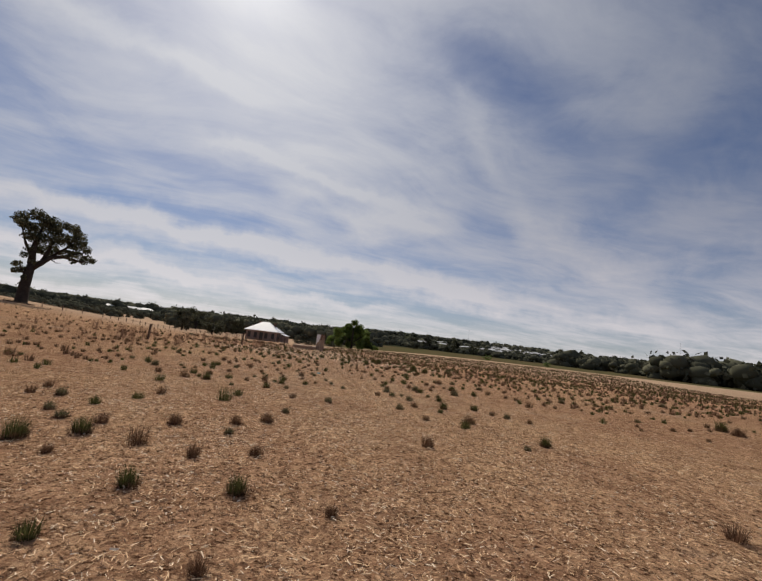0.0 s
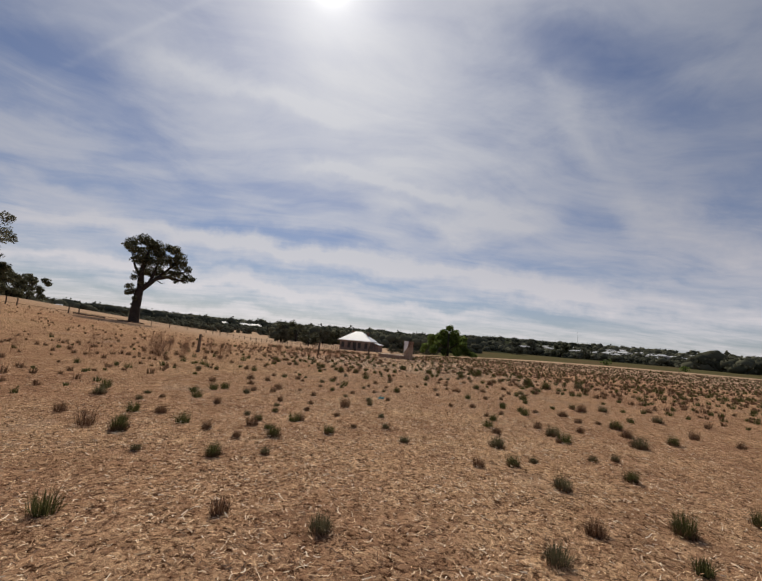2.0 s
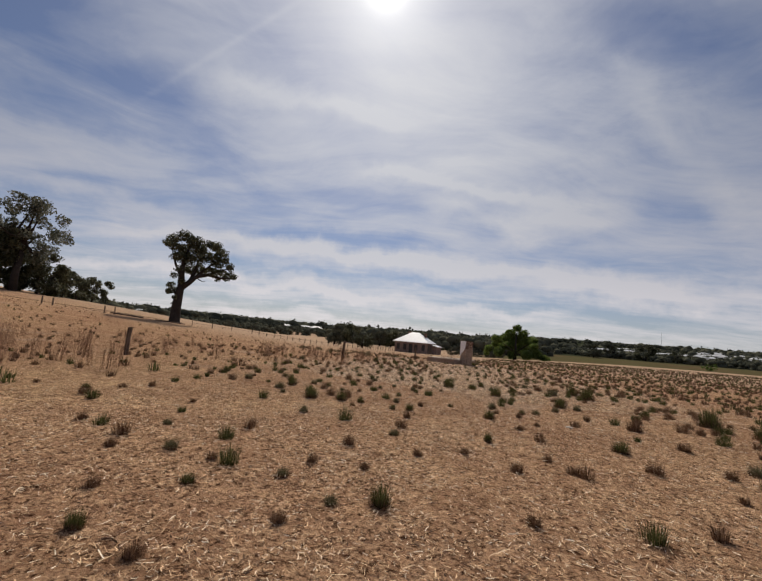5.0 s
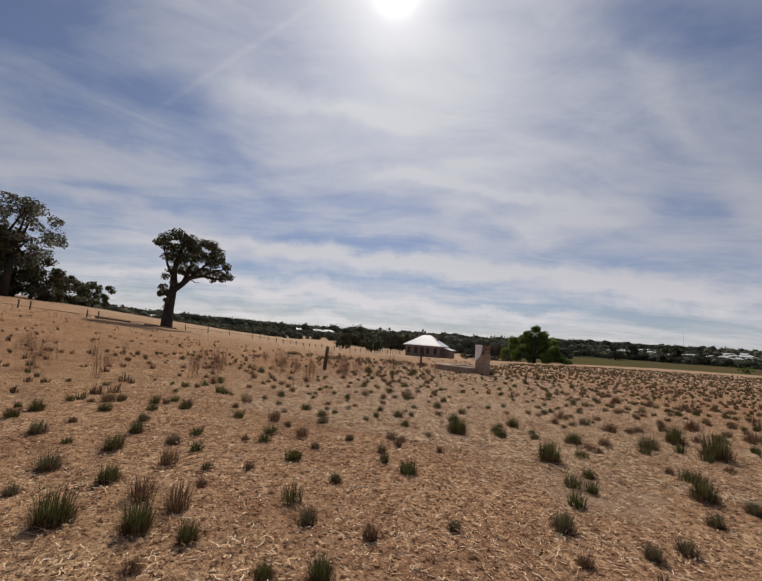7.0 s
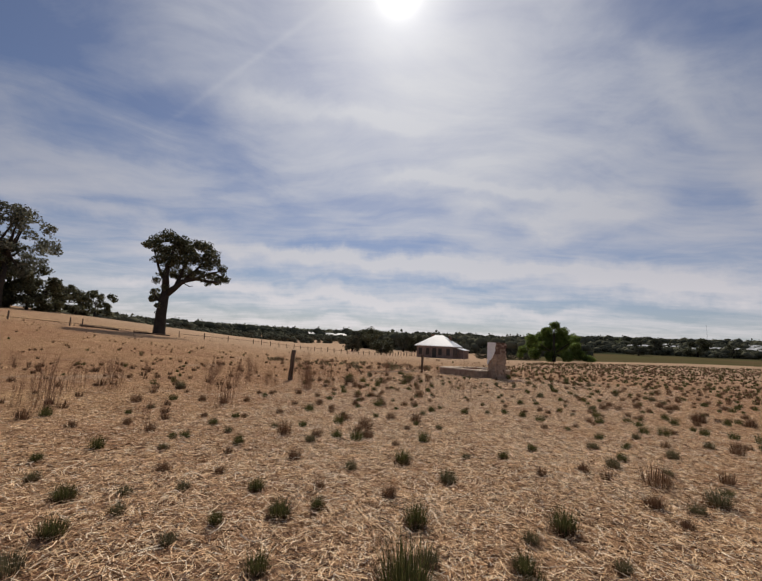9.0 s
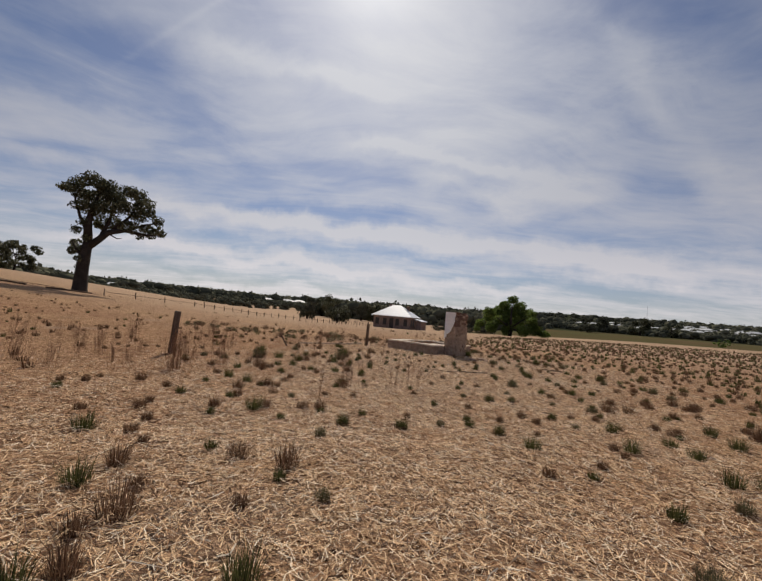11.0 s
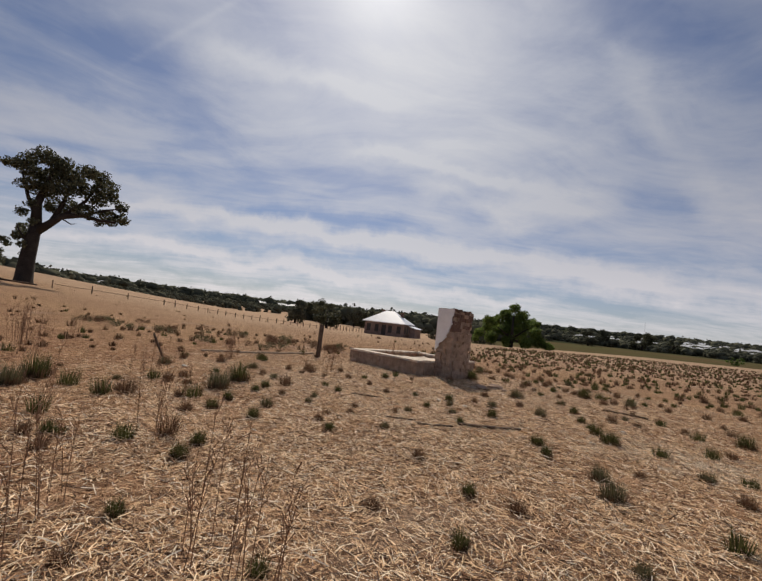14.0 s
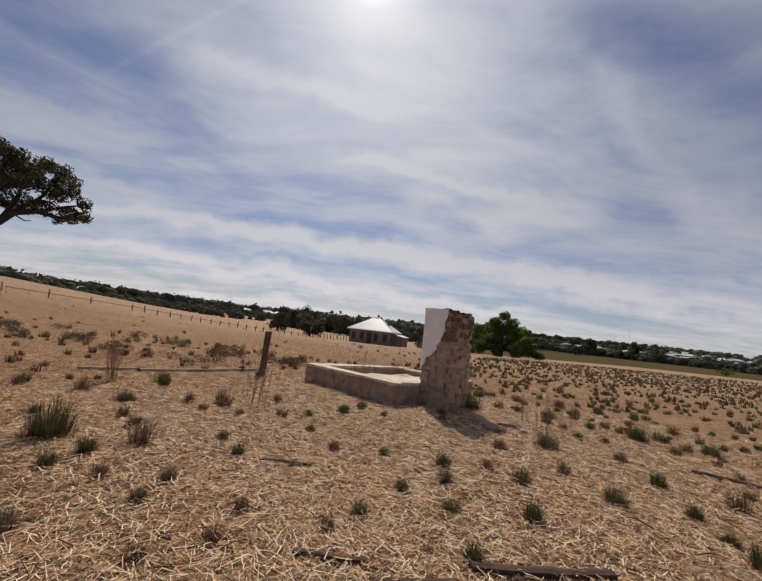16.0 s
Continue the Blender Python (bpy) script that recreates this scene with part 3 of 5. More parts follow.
for k, (x, y, s) in enumerate([(-7.39, 52.43, 0.13), (-7.11, 52.88, 0.16), (-7.58, 52.13, 0.09), (-7.89, 51.53, 0.07), (-6.84, 52.66, 0.08)]):
    fallen_stone(x, y, s, M_STONE, "fallen_stone", "brown rubble stone fallen at the foot of the ruined pier", k)
for k, (x, y, s) in enumerate([(-4.52, 49.65, 0.05), (-5.17, 48.11, 0.035), (-0.61, 26.81, 0.05), (-5.02, 39.49, 0.03), (-7.29, 49.31, 0.045), (-7.88, 49.62, 0.04), (-13.38, 48.13, 0.06)]):
    fallen_stone(x, y, s, M_LIMESTONE, "pale_stone", "small pale stone lying among dry straw", 20 + k)


def plastic_scrap(x, y):
    """A torn, crumpled piece of sheet plastic caught against a tuft."""
    rng = random.Random(6)
    bm = bmesh.new()
    bmesh.ops.create_grid(bm, x_segments=9, y_segments=6, size=0.5)
    for v in bm.verts:
        u, w = v.co.x, v.co.y
        v.co = Vector((u * 0.19, w * 0.10 * (1 - 0.5 * abs(u)), 0.02 + 0.05 * w + 0.018 * math.sin(u * 9 + w * 5) + rng.uniform(-0.006, 0.006)))
    bmesh.ops.solidify(bm, geom=bm.faces[:], thickness=0.002)
    bm.transform(pose(x, y, zat(x, y) + 0.01, 6, -8, 20))
    tagged(part("plastic_scrap", bm, M_TEAL), "torn crumpled teal plastic scrap lying on dry straw beside a tuft", "litter")


plastic_scrap(-2.31, 18.62)


# ---- timber on the ground and fences ----
def fallen_timber(x0, y0, x1, y1, wide, thick, seed, label, mat=M_PLANK):
    rng = random.Random(seed)
    bm = bmesh.new()
    n = 14
    rings = []
    for i in range(n + 1):
        t = i / n
        x, y = x0 + (x1 - x0) * t, y0 + (y1 - y0) * t
        d = Vector((x1 - x0, y1 - y0)).normalized()
        side = Vector((-d.y, d.x))
        w = wide * (1 + rng.uniform(-0.15, 0.1)) / 2
        bend = 0.012 * math.sin(t * 5 + seed)
        z = zat(x, y) + 0.015
        h = thick * (1 + rng.uniform(-0.12, 0.08))
        ring = []
        for s, k in ((-1, 0), (-0.9, 0.8), (0, 1), (0.9, 0.75), (1, 0)):
            ring.append(bm.verts.new((x + side.x * (w * s + bend), y + side.y * (w * s + bend), z + h * k)))
        rings.append(ring)
    for a, c in zip(rings, rings[1:]):
        for k in range(4):
            bm.faces.new((a[k], a[k + 1], c[k + 1], c[k]))
        bm.faces.new((a[4], a[0], c[0], c[4]))
    bm.faces.new(rings[0][::-1])
    bm.faces.new(rings[-1])
    tagged(part("fallen_timber", bm, mat), label, "timber")


fallen_timber(-8.15, 47.15, -7.70, 47.32, 0.052, 0.021, 1, "thin rotten dark timber length lying on dry straw")
fallen_timber(-7.09, 47.61, -6.19, 48.04, 0.090, 0.036, 2, "thick rotten dark timber length lying on dry straw")
fallen_timber(-7.61, 47.12, -7.13, 47.38, 0.065, 0.025, 3, "short rotten timber splinter lying on dry straw")
fallen_timber(-4.57, 51.94, -3.75, 51.62, 0.101, 0.039, 4, "weathered dark timber length lying among grass tufts")
fallen_timber(-9.40, 48.50, -8.90, 48.72, 0.048, 0.019, 6, "weathered dark timber length lying near the ruined pier")
fallen_timber(-15.42, 50.64, -14.88, 51.64, 0.088, 0.053, 7, "pale weathered fence rail lying in low bushes", M_PALEPOST)
fallen_timber(-14.71, 51.49, -13.80, 54.44, 0.088, 0.053, 8, "pale weathered fence rail lying by the fence post", M_PALEPOST)


def fence_post(x, y, height, width, lean, seed, label, mat=M_POST, wired=False):
    rng = random.Random(seed)
    bm = bmesh.new()
    rings = []
    for i in range(7):
        t = i / 6
        ring = []
        for k in range(6):
            a = k * math.pi / 3 + 0.3
            r = width / 2 * (1.08 - 0.12 * t) * (1 + rng.uniform(-0.1, 0.1))
            ring.append(bm.verts.new((math.cos(a) * r, math.sin(a) * r * 0.85, -0.15 + (height + 0.15) * t + (rng.uniform(-0.03, 0.03) if i == 6 else 0))))
        rings.append(ring)
    for a, c in zip(rings, rings[1:]):
        for k in range(6):
            bm.faces.new((a[k], a[(k + 1) % 6], c[(k + 1) % 6], c[k]))
    bm.faces.new(rings[-1])
    bm.faces.new(rings[0][::-1])
    bm.transform(pose(x, y, zat(x, y), 0, lean, rng.uniform(0, 60)))
    return tagged(part("fence_post", bm, mat), label, "fence post")


fence_post(-16.03, 27.71, 1.06, 0.17, 1, 1, "leaning weathered grey-brown fence post among dry weeds")
fence_post(-14.99, 43.00, 1.27, 0.19, 3, 2, "weathered dark fence post with tall dry weeds round it")
fence_post(-13.31, 53.93, 1.14, 0.17, 1, 3, "upright weathered dark fence post near the ruined hearth")


fence_post(-14.71, 48.69, 0.67, 0.06, -38, 5, "thin dark stake leaning among dry weeds")


def far_fence():
    rng = random.Random(4)
    pts = []
    for (xa, ya), (xb, yb), gap in (((-65.41, 75.14), (-66.33, 91.52), 4.6), ((-66.3, 92.98), (-55.47, 125.85), 1.9), ((-55.47, 125.85), (-48.4, 143.76), 1.05), ((-48.4, 143.76), (-81.55, 169.06), 4.0)):
        n = max(1, int(math.hypot(xb - xa, yb - ya) / gap))
        for i in range(n):
            t = (i + rng.uniform(-0.1, 0.1)) / n
            pts.append((xa + (xb - xa) * t, ya + (yb - ya) * t))
    for x, y in pts:
        h = rng.uniform(0.8, 1.15)
        fence_post(x, y, h, 0.17, rng.uniform(-4, 4), rng.random(), "short grey weathered post of the far fence on the slope", rng.choice([M_POST, M_PALEPOST]))["group"] = "far fence posts"
    for (x, y) in ((-71.08, 53.88), (-71.99, 52.88), (-76.58, 45.07), (-77.47, 43.99), (-66.68, 60.56), (-67.5, 59.4), (-80.69, 34.99), (-81.5, 33.98)):
        fence_post(x, y, 1.15, 0.2, rng.uniform(-3, 3), rng.random(), "dark strainer post standing in a pair on the slope", M_POST)["group"] = "paired strainer posts"
    for (xa, ya), (xb, yb), h in (((-65.41, 75.14), (-66.3, 92.98), 0.55), ((-66.3, 92.98), (-55.47, 125.85), 0.6), ((-64.47, 68.87), (-71.49, 53.39), 0.35), ((-71.49, 53.39), (-81.5, 33.98), 0.35)):
        ax, ay = Vector((xa, ya, zat(xa, ya) + h)), Vector((xb, yb, zat(xb, yb) + h))
        path = []
        for i in range(15):
            p = ax.lerp(ay, i / 14)
            p.z = zat(p.x, p.y) + h
            path.append(p)
        v, f = tube(path, [0.028] * 15, 5)
        tagged(mesh_object("fence_rail", v, f, M_PLANK), "low dark rail of the old fence on the slope", "fence rail")


far_fence()
fallen_timber(-66.58, 65.53, -68.99, 61.35, 0.35, 0.25, 9, "dark fallen limb lying below the lone gum tree")
fallen_timber(-65.79, 67.33, -65.37, 73.06, 0.3, 0.2, 10, "dark fallen limb lying below the lone gum tree")


# ---- trees ----
def leaf_cloud(blobs, density, leaf, seed):
    """Many small leaves over uneven blobs (centre, radius): arrays of verts and quads."""
    rng = np.random.default_rng(seed)
    out = []
    for (cx, cy, cz), r in blobs:
        n = max(12, int(density * r * r))
        d = rng.normal(size=(n, 3))
        d /= np.linalg.norm(d, axis=1)[:, None]
        lumps = rng.normal(size=(7, 3))
        lumps /= np.linalg.norm(lumps, axis=1)[:, None]
        bulge = np.max(d @ lumps.T, axis=1) ** 4
        rad = r * (0.55 + 0.55 * bulge) * rng.random(n) ** 0.35
        p = np.array([cx, cy, cz]) + d * rad[:, None] * np.array([1.05, 1.05, 0.85])
        a = rng.normal(size=(n, 3))
        a /= np.linalg.norm(a, axis=1)[:, None]
        b = np.cross(a, rng.normal(size=(n, 3)))
        b /= np.linalg.norm(b, axis=1)[:, None]
        s = (leaf * rng.uniform(0.55, 1.35, n))[:, None]
        a, b = a * s, b * s * 0.55
        out.append(np.stack([p - a, p - b * 0.9, p + a, p + b], 1).reshape(-1, 3))
    verts = np.concatenate(out)
    return verts, np.arange(len(verts)).reshape(-1, 4)


NO_TRIS = np.zeros((0, 3), int)


def tree(name, x, y, turn, limbs, blobs, label, bark, leaves, density, leaf, seed, sink=0.1):
    """limbs: (points, radii) in metres, x to the right as seen from the paddock, y away, z up."""
    root = empty(name, x, y, zat(x, y) - sink, turn)
    tagged(root, label, "tree")
    v, f = join_tubes([tube(p, r, 10 if r[0] > 0.3 else 6) for p, r in limbs])
    mesh_object("trunk", v, f, bark, root, True)
    verts, quads = leaf_cloud(blobs, density, leaf, seed)
    crown = new("crown", strips_mesh("crown", verts, quads, NO_TRIS, leaves))
    crown.parent = root
    return root


def blobs_from(rows, k, rng, deep):
    return [((dx * k * 0.94, rng.uniform(-deep, deep), dz * k), r * k * rng.uniform(0.92, 1.1)) for dx, dz, r in rows]


def lone_tree():
    rng = random.Random(2)
    k = 0.079
    rows = [(-28, 203, 17), (-42, 180, 11), (-39, 195, 12), (-8, 212, 22), (12, 208, 20), (28, 205, 18), (-36, 186, 12), (-20, 183, 18), (4, 185, 26), (34, 184, 22), (70, 192, 18), (84, 180, 16),
            (-14, 158, 17), (8, 158, 24), (34, 158, 24), (58, 168, 22), (82, 160, 22), (103, 170, 18), (120, 156, 15)]
    rows2 = [(20, 132, 20), (46, 136, 22), (70, 134, 18), (98, 140, 18), (118, 134, 14), (128, 128, 11), (108, 122, 11), (-4, 130, 13),
             (-16, 112, 10), (-20, 92, 12), (-12, 78, 14), (-22, 74, 10), (2, 98, 9), (60, 204, 19), (82, 203, 20), (98, 190, 17), (46, 192, 20), (20, 196, 20), (90, 118, 8), (-9, 60, 9), (-6, 47, 7)]
    blobs = blobs_from(rows + rows2, k, rng, 3.0)
    s = lambda x, z, y=0.0: (x * k, y, z * k)
    limbs = [
        ([s(0, -8), s(0, 5), s(0, 40), s(2, 75), s(4, 100)], [1.25, 1.0, 0.86, 0.74, 0.58]),
        ([s(4, 84), s(20, 100, -0.3), s(34, 116, -0.4), s(60, 124, -0.6), s(88, 120, -0.8), s(110, 122, -0.9)], [0.6, 0.5, 0.42, 0.32, 0.22, 0.10]),
        ([s(3, 95), s(0, 130), s(6, 165, 0.5), s(14, 200, 0.8)], [0.66, 0.5, 0.34, 0.1]),
        ([s(4, 105), s(-14, 140, 0.6), s(-28, 180, 0.9)], [0.32, 0.22, 0.07]),
        ([s(20, 100), s(32, 138, 0.5), s(38, 185, 0.9)], [0.36, 0.25, 0.08]),
        ([s(34, 116), s(62, 148, -0.5), s(80, 185, -0.6)], [0.28, 0.2, 0.07]),
        ([s(60, 124), s(92, 142, 0.4), s(118, 152, 0.4)], [0.22, 0.15, 0.05]),
        ([s(3, 60), s(-12, 76, -0.3), s(-20, 92, -0.4)], [0.3, 0.16, 0.05]),
        ([s(36, 112, -0.4), s(48, 106, -0.5), s(56, 108, -0.5)], [0.1, 0.07, 0.03]),
    ]
    tree("lone_gum_tree", -67.8, 72.8, 54, limbs, blobs, "old gum tree with thick dark trunk and low spreading limb", M_BARK, M_GUM, 270, 0.175, 3, 0.0)


lone_tree()


def gum_tree(name, x, y, turn, height, spread, seed, label, leaves, low=0.35, density=34, leaf=0.36, count=26):
    rng = random.Random(seed)
    limbs = [([(0, 0, -0.3), (0.1 * rng.uniform(-1, 1), 0, height * 0.2), (rng.uniform(-0.5, 0.5), 0, height * 0.42)], [height * 0.042, height * 0.033, height * 0.024])]
    start = Vector(limbs[0][0][-1])
    blobs = []
    for i in range(count):
        a = rng.uniform(0, 2 * math.pi)
        z = height * (low + (0.96 - low) * ((i + 0.5) / count) ** 0.8)
        t = (z / height - low) / (1 - low)
        r = spread * (0.35 + 0.65 * math.sin(math.pi * (0.18 + 0.72 * t))) * rng.uniform(0.35, 1.0)
        c = (r * math.cos(a), r * math.sin(a) * 0.8, z)
        size = height * (rng.uniform(0.07, 0.12) if leaves is M_GUMGREY else rng.uniform(0.14, 0.22))
        blobs.append((c, size))
        if i % 3 == 0:
            base = start.lerp(Vector((0, 0, height * 0.85)), rng.uniform(0, 0.5))
            midp = base.lerp(Vector(c), 0.5) + Vector((0, 0, -0.04 * height))
            limbs.append(([base, midp, c], [height * 0.014, height * 0.009, 0.03]))
    limbs.append(([start, (rng.uniform(-1, 1), 0, height * 0.65), (rng.uniform(-1.5, 1.5), 0, height * 0.9)], [height * 0.022, height * 0.014, 0.05]))
    tree(name, x, y, turn, limbs, blobs, label, M_BARK, leaves, density, leaf, seed)


# the belt of gums on the rise; bearing in degrees from the paddock's middle, distance in metres
def bearing(az, dist, x0=-3.2, y0=28.7):
    return x0 - math.sin(radians(az)) * dist, y0 + math.cos(radians(az)) * dist


for k, (az, dist, h, sp, low, grey) in enumerate([
        (70.7, 113, 22.8, 8.8, 0.36, True), (73.5, 117, 20.5, 7.4, 0.1, True), (75.6, 114, 19.9, 6.4, 0.1, True), (77.8, 116, 21.6, 6.9, 0.1, True), (80.4, 113, 21.0, 7.2, 0.1, True), (83.7, 114, 19.9, 7.2, 0.2, True), (86.2, 113, 21.0, 7.3, 0.2, True),
        (71.9, 117, 15.3, 6.4, 0.02, False), (70.2, 122, 11.3, 5.6, 0.02, False), (68.3, 120, 10.1, 5.6, 0.02, False), (66.9, 125, 8.5, 5.1, 0.02, False), (75.9, 122, 16.0, 6.1, 0.02, False), (82.2, 123, 16.0, 6.7, 0.02, False), (78.3, 123, 14.6, 6.7, 0.02, False), (65.6, 132, 7.2, 4.8, 0.02, False), (64.1, 137, 8.0, 5.3, 0.02, False), (62.4, 144, 7.7, 5.6, 0.02, False) ]):
    x, y = bearing(az, dist)
    h *= 0.93
    gum_tree("gum_tree" if grey else "small_tree", x, y, az, h, sp, 40 + k,
             "tall grey-leaved gum tree in the belt on the rise" if grey else "low dark bushy tree beside the gum belt",
             M_GUMGREY if grey else M_GUM, low, 50 if grey else 100, 0.30, 30 if grey else 20)


def round_bush(name, x, y, w, h, seed, label, leaves, density, leaf, rows=None):
    rng = random.Random(seed)
    blobs = []
    if rows:
        blobs = [((a * w, rng.uniform(-0.25, 0.25) * w, c * h), r * h) for a, c, r in rows]
    else:
        for i in range(16):
            a, t = rng.uniform(0, 2 * math.pi), rng.uniform(0.16, 0.84)
            r = 0.5 * w * math.sqrt(max(0.05, 1 - (2 * t - 0.9) ** 2)) * rng.uniform(0.3, 0.75)
            blobs.append(((math.cos(a) * r, math.sin(a) * r, t * h), h * rng.uniform(0.15, 0.24)))
    limbs = [([(0, 0, -0.2), (0.1, 0, h * 0.3), (0, 0, h * 0.7)], [0.05 * h, 0.035 * h, 0.05])]
    for (c, r) in blobs[::3]:
        limbs.append(([(0.05, 0, h * 0.2), (c[0] * 0.5, c[1] * 0.5, c[2] * 0.7), c], [0.02 * h, 0.012 * h, 0.02]))
    tree(name, x, y, math.degrees(math.atan2(-x - 3, y - 30)), limbs, blobs, label, M_BARK, leaves, density, leaf, seed)


round_bush("leafy_tree", -12.6, 136.2, 16.8, 10.2, 5, "broad bright green leafy tree with low skirts at the paddock's edge", M_BUSH, 620, 0.17,
           [(0.02, 0.86, 0.13), (-0.10, 0.74, 0.17), (0.10, 0.72, 0.18), (-0.20, 0.58, 0.17), (0.0, 0.56, 0.22), (0.2, 0.55, 0.2), (-0.28, 0.52, 0.16), (0.27, 0.5, 0.17), (-0.32, 0.40, 0.18), (-0.12, 0.36, 0.22), (0.10, 0.34, 0.22), (0.27, 0.38, 0.16), (0.33, 0.58, 0.05),
            (-0.40, 0.24, 0.14), (-0.24, 0.18, 0.18), (-0.05, 0.15, 0.2), (0.16, 0.15, 0.18), (0.32, 0.2, 0.16), (0.42, 0.13, 0.13), (0.5, 0.09, 0.09), (-0.46, 0.12, 0.09)])
for k, (az, dist, w, h) in enumerate([(31.4, 140, 6.6, 7.6), (28.4, 200, 13.9, 9.5), (27.4, 128, 9.5, 6.6), (24.4, 196, 11.6, 8.6), (29.7, 215, 13.9, 11.0), (22.8, 200, 11.6, 8.8), (-6.4, 300, 16.2, 10.4), (-9.7, 290, 17.4, 10.4), (-12.7, 310, 13.9, 9.3), (-4.2, 260, 13.9, 8.7), (6.3, 240, 11.6, 9.3), (3.8, 230, 10.4, 7.5)]):
    x, y = bearing(az, dist)
    round_bush("round_tree", x, y, w, h, 70 + k, "dark round-headed tree standing beyond the dry paddock", M_GUM if k % 3 else M_WOODS, 80, 0.32)
for k, (x, y, w, h) in enumerate([(42, 180, 5, 2.6), (66, 176, 4.6, 2.4)]):
    round_bush("field_bush", x, y, w, h, 90 + k, "low dark green bush standing alone in the crop", M_BUSH, 120, 0.2)


def far_woods():
    rng = np.random.default_rng(9)
    blobs = []

    def strip(n, az0, az1, d0, d1, h0, h1):
        for _ in range(n):
            az, d = rng.uniform(az0, az1), rng.uniform(d0, d1)
            x, y = bearing(az, d)
            h = rng.uniform(h0, h1)
            w = h * rng.uniform(0.6, 1.1)
            z = zat(x, y)
            for q in range(3 if d < 450 else 2):
                blobs.append(((x + rng.uniform(-0.5, 0.5) * w, y + rng.uniform(-0.5, 0.5) * w, z + h * ((0.08 + 0.26 * q) if d < 450 else (0.3 + 0.35 * q)) * rng.uniform(0.8, 1.1)), w * rng.uniform(0.45, 0.75) * (1.0 if d < 450 else 1.4)))

    strip(620, 26, 72, 250, 420, 3.2, 4.4)
    strip(320, 2, 31, 215, 330, 6.0, 9.6)
    strip(420, -32, 2, 300, 380, 3.1, 5.3)
    strip(330, -60, -25, 270, 380, 6.0, 10.8)
    strip(130, -62, -36, 240, 300, 10.8, 15.6)
    strip(380, -29, -2, 380, 560, 3.1, 4.6)
    strip(300, -62, -29, 420, 700, 6.0, 9.6)
    strip(420, -2, 70, 420, 700, 6.0, 9.6)
    strip(420, -29, -2, 560, 880, 4.2, 6.6)
    strip(700, -62, 70, 700, 1050, 6.0, 9.6)
    strip(1000, -62, 70, 1050, 1600, 8.4, 12.0)
    strip(150, 58.3, 67, 250, 330, 7, 11)
    # each clump: a lumpy solid heart with a loose shell of leaf sprays
    g = (1 + 5 ** 0.5) / 2
    ico = np.array([(-1, g, 0), (1, g, 0), (-1, -g, 0), (1, -g, 0), (0, -1, g), (0, 1, g), (0, -1, -g), (0, 1, -g), (g, 0, -1), (g, 0, 1), (-g, 0, -1), (-g, 0, 1)], float) / math.sqrt(1 + g * g)
    ico_faces = np.array([(0, 11, 5), (0, 5, 1), (0, 1, 7), (0, 7, 10), (0, 10, 11), (1, 5, 9), (5, 11, 4), (11, 10, 2), (10, 7, 6), (7, 1, 8), (3, 9, 4), (3, 4, 2), (3, 2, 6), (3, 6, 8), (3, 8, 9), (4, 9, 5), (2, 4, 11), (6, 2, 10), (8, 6, 7), (9, 8, 1)])
    out, hearts, tris = [], [], []
    for k, (c, r) in enumerate(blobs):
        far = math.hypot(c[0], c[1])
        n = 22 if far < 450 else 7
        hearts.append(np.array(c) + ico * r * rng.uniform(0.6, 1.0, (12, 1)) * np.array([1.15, 1.15, 0.8]))
        tris.append(ico_faces + k * 12)
        d = rng.normal(size=(n, 3))
        d /= np.linalg.norm(d, axis=1)[:, None]
        p = np.array(c) + d * r * (0.75 + 0.3 * rng.random(n))[:, None] * np.array([1.15, 1.15, 0.8])
        a = rng.normal(size=(n, 3))
        a /= np.linalg.norm(a, axis=1)[:, None]
        b = np.cross(a, rng.normal(size=(n, 3)))
        b /= np.linalg.norm(b, axis=1)[:, None]
        s = r * rng.uniform(0.10, 0.24, n)[:, None]
        out.append(np.stack([p - a * s, p - b * s * 0.8, p + a * s, p + b * s * 0.8], 1).reshape(-1, 3))
    leaves, hearts = np.concatenate(out), np.concatenate(hearts)
    verts = np.concatenate([leaves, hearts])
    tris = np.concatenate(tris) + len(leaves)
    me = strips_mesh("far_woods", verts, np.arange(len(leaves)).reshape(-1, 4), tris, M_WOODS)
    tagged(new("far_woods", me), "dark grey-green woods covering the low far hills", "woods", kind="stuff")


far_woods()


